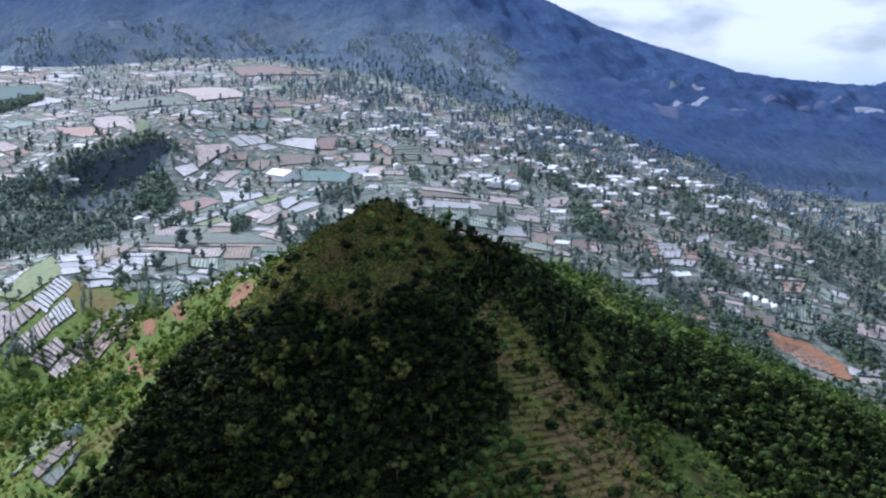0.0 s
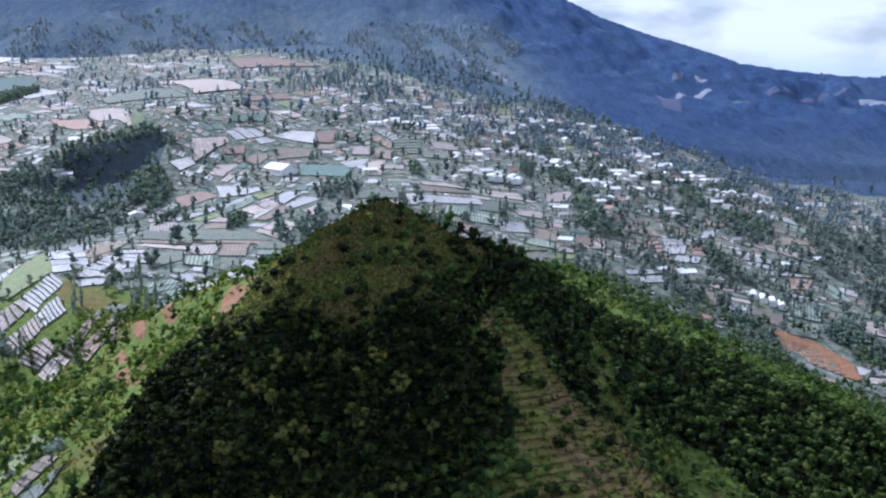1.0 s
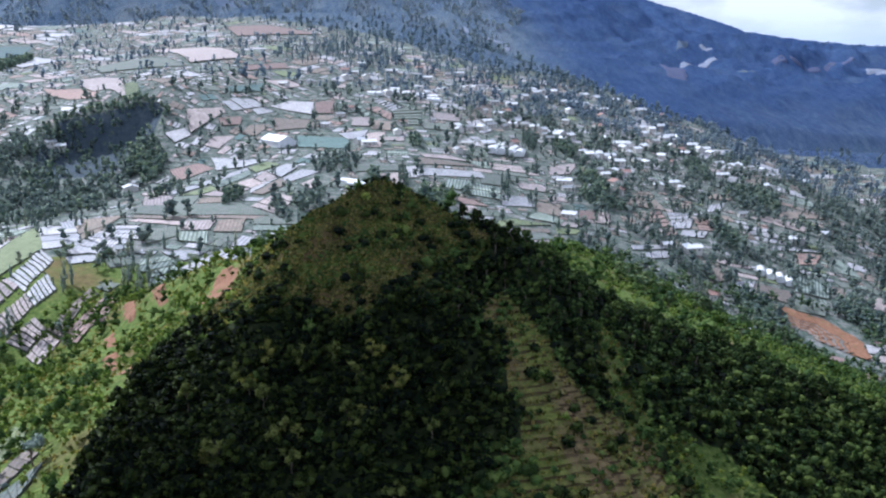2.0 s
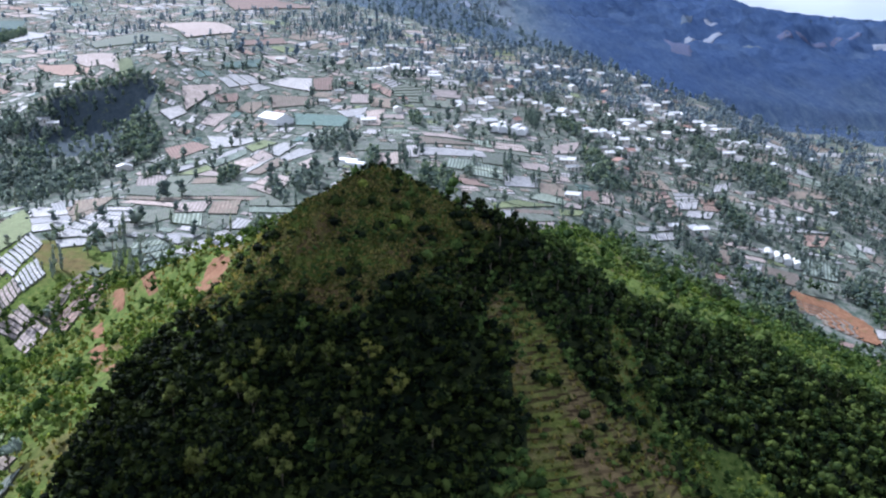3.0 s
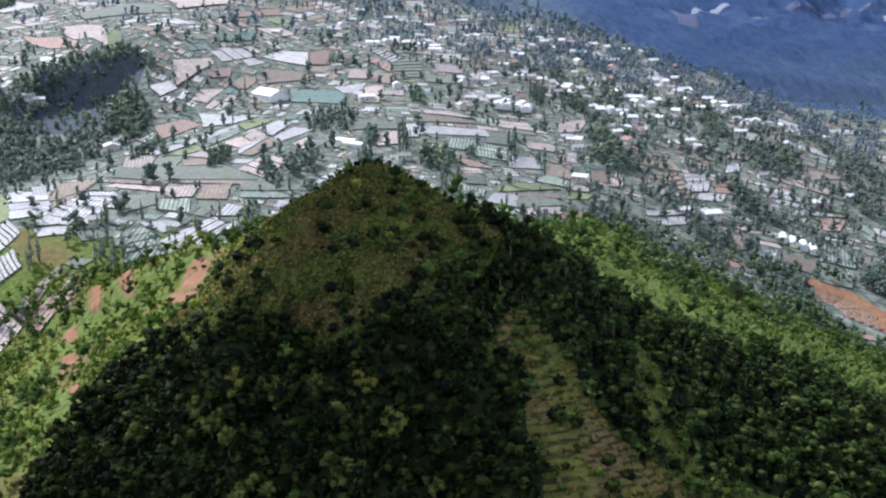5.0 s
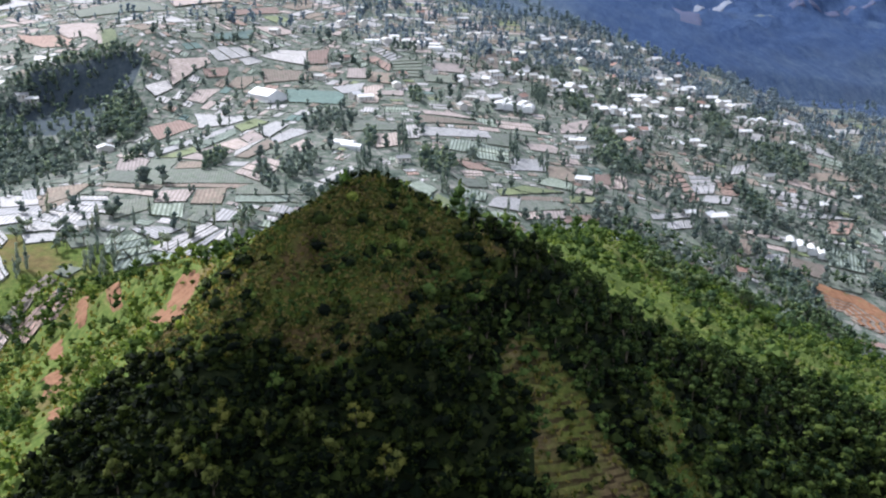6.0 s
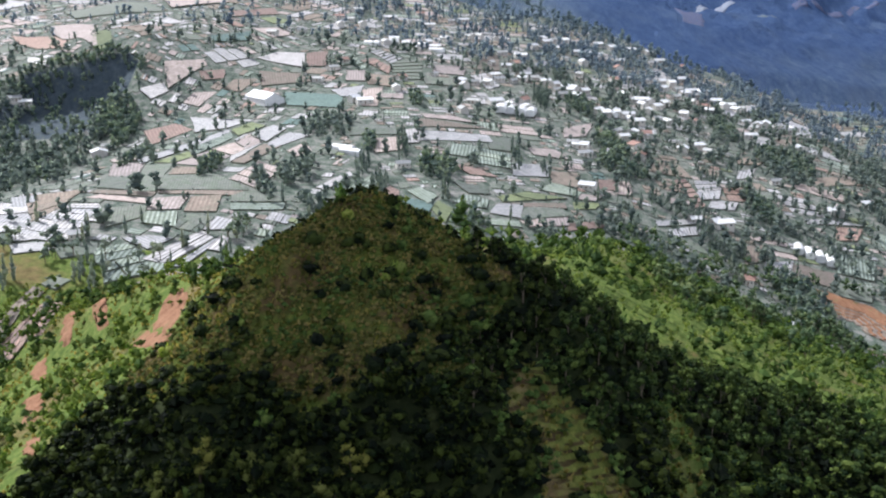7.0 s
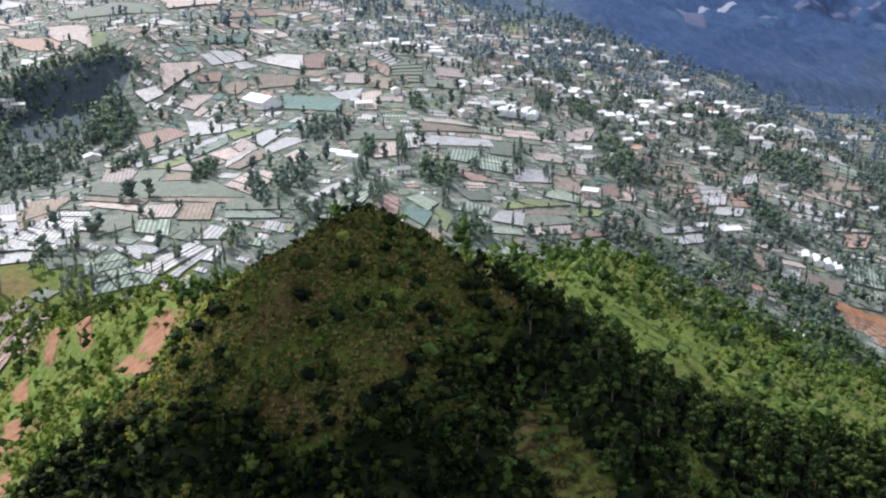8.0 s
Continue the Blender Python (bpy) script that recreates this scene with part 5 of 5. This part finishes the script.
# forest at the mountain's foot
p = sown(rng, (-620, 1180, 620, 2150), 11)
x, y = p.T
edge = np.interp(x, [-1200, -650, -420, -200, 0, 150, 300, 700], [1940, 1910, 1830, 1510, 1310, 1270, 1190, 1130])
ok = (y > edge - 25) & (np.abs(x) < 0.55 * y) & (y < np.interp(x, [-600, 0, 150, 300, 600], [1850, 1580, 1460, 1300, 1230]) - 160 * rng.rand(len(p)) ** 2)
ok &= (swell(x, y, 160, 91) > -0.3) & (rng.rand(len(p)) < 0.75)
low = height


def height(x, y):
    """From here on the land with the mountain's flank."""
    return np.maximum(low(x, y), mountain_height(np.asarray(x, float), np.asarray(y, float)))


wood("foot_forest", "round", LEAF_HAZED, p[ok], 0.6 + 1.8 * rng.rand(ok.sum()) ** 2, "haze-blued forest belt at the mountain's foot", rng, False, 3)


# clearings and a road on the far slope, haze blue mixed into their colours
PALE = soil_mat("haze-tinted pale track and clearing", (0.15, 0.18, 0.25), (0.24, 0.26, 0.32))


def clearing(quad, mat, label):
    """A cleared patch lying on the slope between four corners."""
    c = [np.array(p, float) for p in quad]
    n = 10
    u, v = np.meshgrid(np.linspace(0, 1, n + 1), np.linspace(0, 1, n + 1))
    u, v = u[..., None], v[..., None]
    p = (c[0] * (1 - u) + c[1] * u) * (1 - v) + (c[3] * (1 - u) + c[2] * u) * v
    p = p + np.dstack([6 * swell(p[..., 0], p[..., 1], 70, 401), 9 * swell(p[..., 0], p[..., 1], 70, 402)])
    rim = np.maximum(np.abs(2 * u - 1), np.abs(2 * v - 1))[..., 0]
    verts = np.dstack([p, height(p[..., 0], p[..., 1]) + np.where(rim > 0.99, -2.0, 1.2)]).reshape(-1, 3)
    i = np.arange(len(verts)).reshape(rim.shape)
    f = np.stack([i[:-1, :-1], i[:-1, 1:], i[1:, 1:], i[1:, :-1]], -1).reshape(-1, 4)
    ob = new("clearing", mesh_from("clearing", verts, upwards(verts, f), [mat], smooth=True))
    return tagged(ob, label, "clearing", "clearings on the far slope")


PALE_LABEL = "pale bare track on the mountain flank, haze-tinted"
RUDDY = soil_mat("haze-tinted reddish slip", (0.055, 0.075, 0.145), (0.095, 0.1, 0.165))
DULL = soil_mat("haze-tinted olive pasture", (0.06, 0.09, 0.15), (0.105, 0.135, 0.185))
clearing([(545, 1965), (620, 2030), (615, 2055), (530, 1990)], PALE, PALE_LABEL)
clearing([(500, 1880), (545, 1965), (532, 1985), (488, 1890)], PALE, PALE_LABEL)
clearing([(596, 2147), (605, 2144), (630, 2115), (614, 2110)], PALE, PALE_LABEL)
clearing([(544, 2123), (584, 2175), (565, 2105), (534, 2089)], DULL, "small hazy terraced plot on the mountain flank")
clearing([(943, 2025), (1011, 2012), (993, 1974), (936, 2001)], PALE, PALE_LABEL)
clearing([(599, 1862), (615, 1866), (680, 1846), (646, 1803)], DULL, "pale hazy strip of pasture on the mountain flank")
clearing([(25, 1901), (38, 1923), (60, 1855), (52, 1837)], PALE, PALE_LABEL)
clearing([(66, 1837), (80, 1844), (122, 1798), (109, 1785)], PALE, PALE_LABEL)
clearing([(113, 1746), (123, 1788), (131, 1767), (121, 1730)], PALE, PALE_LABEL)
clearing([(443, 1889), (497, 1861), (453, 1671), (414, 1689)], RUDDY, "reddish eroded slip on the mountain flank, blued with haze")
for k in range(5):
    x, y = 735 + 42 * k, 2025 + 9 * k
    clearing([(x, y + 14), (x + 34, y + 20), (x + 36, y - 4), (x + 3, y - 12)], RUDDY, "brownish tilled plot high on the mountain flank, blued with haze")
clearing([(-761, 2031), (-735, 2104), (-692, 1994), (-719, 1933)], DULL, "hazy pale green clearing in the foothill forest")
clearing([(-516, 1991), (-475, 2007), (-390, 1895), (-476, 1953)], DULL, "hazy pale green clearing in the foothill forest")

# tree clumps that break up the foothill slopes
p = sown(rng, (-1000, 1350, 420, 2300), 13)
x, y = p.T
ok = (mountain_height(x, y) > low(x, y)) & (np.abs(x) < 0.56 * y) & (x < 60 + 0.16 * (y - 1350)) & (mountain_height(x, y) < 350 + 60 * swell(x, y, 300, 96)) & (swell(x, y, 90, 95) > -0.1)
wood("foothill_forest", "round", LEAF_HAZED, p[ok], 0.9 + 1.7 * rng.rand(ok.sum()) ** 2, "haze-blued forest over the foothill slopes", rng, False, 3)

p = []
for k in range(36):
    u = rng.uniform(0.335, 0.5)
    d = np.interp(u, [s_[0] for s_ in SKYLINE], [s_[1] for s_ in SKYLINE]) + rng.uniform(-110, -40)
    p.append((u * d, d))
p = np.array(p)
wood("mountain_trees", "round", LEAF_NAVY, p, rng.uniform(0.7, 1.6, len(p)), "scattered haze-blued trees along the mountain's skyline", rng, False)
height = low


# ---- the hill's own cover: open grass, the terraced strip, the grassy rib ----
rng = np.random.RandomState(4)
p = sown(rng, (-140, 150, 300, 330), 3.7)
x, y = p.T
forest = p[woodland(x, y) & (np.abs(x) < 0.62 * y + 8)]
order = np.argsort(-forest[:, 1] + 0.4 * np.abs(forest[:, 0] - 10))
forest = forest[order]
for fx, fy in forest[:290]:
    tree("hill_tree", "round", (LEAF_SHADED if rng.rand() < 0.9 else LEAF_MID) if fx < 20 else LEAF_DEEP, fx, fy, rng.uniform(0.65, 1.2), "dark green broadleaf tree in dense hillside woodland", "woodland trees", rng)
rest = forest[290:]
for fx, fy in (
    (-47, 243), (-49, 233), (-35, 237), (-22, 230), (-47, 242), (-54, 217), (-36, 237), (-23, 221), (-35, 211), (-55, 238), (-11, 227), (-45, 230),
):
    tree("olive_tree", "round", LEAF_OLIVE, fx, fy, rng.uniform(1.15, 1.55), "tall olive-green tree standing out of dark woodland", "paler woodland trees", rng)
pale = rng.rand(len(rest)) < np.where(rest[:, 0] > 50, 0.1, 0.025)
# the east flank, outside the cloud shade, takes a lighter leaf colour
east = rest[:, 0] > 44 + 5 * rng.rand(len(rest))
wood("woodland", "round", LEAF_SHADED, rest[~pale & ~east], 0.7 + 0.9 * rng.rand((~pale & ~east).sum()) ** 1.5, "dense dark green woodland covering the steep hillside", rng, False, 1)
wood("east_woodland", "round", LEAF_DEEP, rest[~pale & east], 0.65 + 1.0 * rng.rand((~pale & east).sum()) ** 1.6, "dense deep green woodland on the hill's flank", rng, False, 1)
wood("pale_woodland", "round", LEAF_MID, rest[pale], rng.uniform(0.7, 1.25, pale.sum()), "paler green trees among the dark woodland", rng, False, 1)
p = sown(rng, (-62, 192, 4, 242), 9.5)
p = p[woodland(p[:, 0], p[:, 1]) & (rng.rand(len(p)) < 0.5)]
for fx, fy in p:
    tree("olive_tree", "round", LEAF_OLIVE, fx, fy, rng.uniform(1.0, 1.5), "tall olive-green tree standing out of dark woodland", "paler woodland trees", rng)
p = sown(rng, (-6, 150, 26, 218), 2.3)
p = p[inside(p[:, 0], p[:, 1], THICKET) & (rng.rand(len(p)) < 0.85)]
lit = rng.rand(len(p)) < 0.6
wood("thicket", "bush", LEAF_MID, p[lit], rng.uniform(0.9, 2.0, lit.sum()), "mid-green shrubs crowding the foot of the strip", rng, False, 1)
wood("dark_thicket", "bush", LEAF_DEEP, p[~lit], rng.uniform(0.9, 2.2, (~lit).sum()), "deep green shrubs crowding the foot of the strip", rng, False, 1)
p = sown(rng, (50, 150, 100, 242), 2.5)
p = p[inside(p[:, 0], p[:, 1], GLADE) & (rng.rand(len(p)) < 0.75)]
lit = rng.rand(len(p)) < 0.45
wood("glade_shrubs", "round", LEAF_BRIGHT, p[lit], rng.uniform(0.3, 0.7, lit.sum()), "bright green shrubs in a sunlit glade", rng, False, 1)
wood("glade_trees", "round", LEAF_MID, p[~lit], rng.uniform(0.4, 0.9, (~lit).sum()), "mid-green small trees in a sunlit glade", rng, False, 1)

p = sown(rng, (-30, 300, 330, 640), 4.2)
x, y = p.T
back = (along(x, y, SPURS[4][0], 0.45) > valley(x, y) - 6) | ((x > 40) & (x < 190) & (y < 470) & (y > 285))
back &= ~inside(x, y, OPEN_TOP) & (rng.rand(len(p)) < 0.8)
green = rng.rand(len(p)) < 0.45
wood("shrub_wood", "round", LEAF_BRIGHT, p[back & ~green], rng.uniform(0.35, 0.75, (back & ~green).sum()), "sunlit yellow-green scrub on the far slope", rng, False)
wood("green_scrub", "round", LEAF_MID, p[back & green], 0.4 + 1.2 * rng.rand((back & green).sum()) ** 2, "mid-green small trees among sunlit scrub", rng, False)
p = sown(rng, (-230, 180, -50, 470), 4.2)
p = p[inside(p[:, 0], p[:, 1], SPUR_GRASS) & (~bare(p[:, 0], p[:, 1]) | (rng.rand(len(p)) < 0.2)) & (rng.rand(len(p)) < 0.25 + 0.65 * (swell(p[:, 0], p[:, 1], 60, 77) > -0.1))]
deep = swell(p[:, 0], p[:, 1], 45, 79) > 0.12
wood("spur_shrubs", "round", LEAF_BRIGHT, p[~deep], rng.uniform(0.4, 1.0, (~deep).sum()), "bright green shrubs on the sunlit grassy spur", rng, False)
wood("spur_trees", "round", LEAF_MID, p[deep], rng.uniform(0.6, 1.3, deep.sum()), "mid-green small trees on the sunlit grassy spur", rng, False)

p = sown(rng, (-140, 150, 300, 330), 2.1)
x, y = p.T
floor = p[woodland(x, y) & (np.abs(x) < 0.62 * y + 8)]
wood("undergrowth", "bush", LEAF_SHADED, floor, rng.uniform(1.0, 2.2, len(floor)), "dark green undergrowth beneath the woodland trees", rng, False, 3)
hem = np.zeros(len(p), bool)
for dx, dy in ((3, 0), (-3, 0), (0, 3), (0, -3)):
    hem |= woodland(x + dx, y + dy) != woodland(x, y)
hem = p[hem & (x > -5) & (x < 66) & (y < 270) & (rng.rand(len(p)) < 0.5)]
wood("edge_shrubs", "round", LEAF_MID, hem, rng.uniform(0.3, 0.65, len(hem)), "mid-green shrubs along the woodland's edge", rng, False)
low = p[inside(x, y, STRIP) & (swell(x, y, 16, 88) > 0.22 - 0.3 * (y > 240) - 0.35 * ((x < 20) & (y < 205))) & (rng.rand(len(p)) < 0.6)]
wood("strip_shrubs", "bush", LEAF_MID, low, rng.uniform(0.5, 1.5, len(low)), "green shrubs spreading over old contour terraces", rng, False)
rib = p[inside(x, y, RIB) & (rng.rand(len(p)) < 0.45)]
wood("rib_shrubs", "round", LEAF_BRIGHT, rib, rng.uniform(0.25, 0.5, len(rib)), "sunny yellow-green shrubs on a narrow rib", rng, False, 1)
p = sown(rng, (-90, 240, 20, 325), 1.0)
x, y = p.T
p = p[inside(x, y, OPEN_TOP) & (rng.rand(len(p)) < 0.45 + 0.45 * (swell(x, y, 22, 84) > 0.0))]
low_scrub = rng.rand(len(p)) < 0.14 + 0.34 * (swell(p[:, 0], p[:, 1], 26, 85) > 0.1)
wood("low_scrub", "bush", LEAF_MID, p[low_scrub], rng.uniform(0.35, 0.95, low_scrub.sum()), "low green scrub in hilltop grass", rng, False)
wood("dry_scrub", "bush", GRASS, p[~low_scrub], rng.uniform(0.35, 0.85, (~low_scrub).sum()), "dry brown scrub in hilltop grass", rng, False)
p = sown(rng, (-80, 150, 62, 320), 3.6)
p = p[rng.permutation(len(p))]
p = p[inside(p[:, 0], p[:, 1], OPEN_TOP) | inside(p[:, 0], p[:, 1], STRIP) | inside(p[:, 0], p[:, 1], RIB)]
for bx, by in p[rng.rand(len(p)) < 0.1 + 0.5 * (swell(p[:, 0], p[:, 1], 40, 83) > 0.12)][:280]:
    tree("bush", "bush", (LEAF_SHADED, LEAF_MID, LEAF_BRIGHT)[rng.choice(3, p=[0.78, 0.18, 0.04])], bx, by, rng.uniform(0.7, 2.0), "dark green bush in dry hilltop grass", "hilltop bushes", rng)

# bushes thinning out from the woodland's upper edge
p = sown(rng, (-80, 240, 20, 310), 2.6)
x, y = p.T
thin = np.where(woodland(x + 3, y - 4), 0.75, np.where(woodland(x + 6, y - 10), 0.4, np.where(woodland(x + 9, y - 17), 0.2, 0.05)))
p = p[inside(x, y, OPEN_TOP) & (rng.rand(len(p)) < thin)]
wood("border_bushes", "bush", LEAF_SHADED, p, rng.uniform(0.8, 2.1, len(p)), "dark bushes thinning out above the woodland", rng, False, 1)

# shrubs along the summit's two crests
for ends, leafs, count in ((((-26, 309), (-44, 295), (-66, 329)), (LEAF_MID, LEAF_SHADED), 34), (((-16, 307), (8, 288), (25, 277)), (LEAF_SHADED, LEAF_SHADED), 26)):
    for k in range(count):
        s = 2 * k / count
        a, c = np.array(ends[int(s)]), np.array(ends[int(s) + 1])
        bx, by = a + (c - a) * (s % 1) + rng.normal(0, 1.6, 2)
        tree("crest_shrub", "round", leafs[rng.randint(2)], bx, by, rng.uniform(0.25, 0.55), "dark green shrub on the hill's crest", "crest shrubs", rng)

# tussocks, in lines along the contours where the strip was once terraced
p = sown(rng, (-190, 150, 62, 470), 1.35)
x, y = p.T
strip = inside(x, y, STRIP)
ok = open_slope(x, y) & ~bare(x, y) & (~strip | (rng.rand(len(p)) < 0.5)) & (~inside(x, y, SPUR_GRASS) | (rng.rand(len(p)) < 0.35))
p = p[ok & (rng.rand(len(p)) < np.where(strip, 1.0, 0.75))]
n = len(p)
z = height(p[:, 0], p[:, 1])
blades = []
for k in range(3):
    a, h, w = rng.uniform(0, 6.283, n), rng.uniform(0.4, 1.1, n), rng.uniform(0.25, 0.6, n)
    lean = rng.normal(0, 0.3, (n, 2))
    c, s = np.cos(a) * w, np.sin(a) * w
    blades.append(np.stack([np.stack([p[:, 0] - c, p[:, 1] - s, z - 0.15], 1), np.stack([p[:, 0] + c, p[:, 1] + s, z - 0.15], 1), np.stack([p[:, 0] + c * 0.7 + lean[:, 0], p[:, 1] + s * 0.7 + lean[:, 1], z + h], 1), np.stack([p[:, 0] - c * 0.7 + lean[:, 0], p[:, 1] - s * 0.7 + lean[:, 1], z + h * 0.8], 1)], 1).reshape(-1, 3))
v = np.concatenate(blades)
grass = new("grass", mesh_from("grass", v, np.arange(len(v)).reshape(-1, 4), [GRASS]))
tagged(grass, "dry yellow-green tussock grass on open slopes", "grass", kind="stuff")

# a cumulus between the sun and the hill, high above the view
rng = np.random.RandomState(40)
parts = []
for cx, cy, rx, ry, n in ((-36, 200, 32, 44, 24), (12, 256, 14, 12, 6)):
    over = Vector((cx, cy, 145)) + to_sun * 2300
    for _ in range(n):
        a, r = rng.uniform(0, 6.283), math.sqrt(rng.rand())
        parts.append(blob(rng, (over.x + rx * r * math.cos(a), over.y + ry * r * math.sin(a), over.z + rng.uniform(-10, 15)), rng.uniform(17, 28) * np.array([1, 1, 0.6]), 1))
CLOUD = plain_mat("cloud", (0.85, 0.86, 0.88), (0.95, 0.95, 0.95), 60.0, 1.0, 0.0, 2.0)
cloud = new("cloud", mesh_from("cloud", *gather(parts), [CLOUD], smooth=True))
tagged(cloud, "white cumulus cloud drifting high over the hill", "cloud", kind="structure")
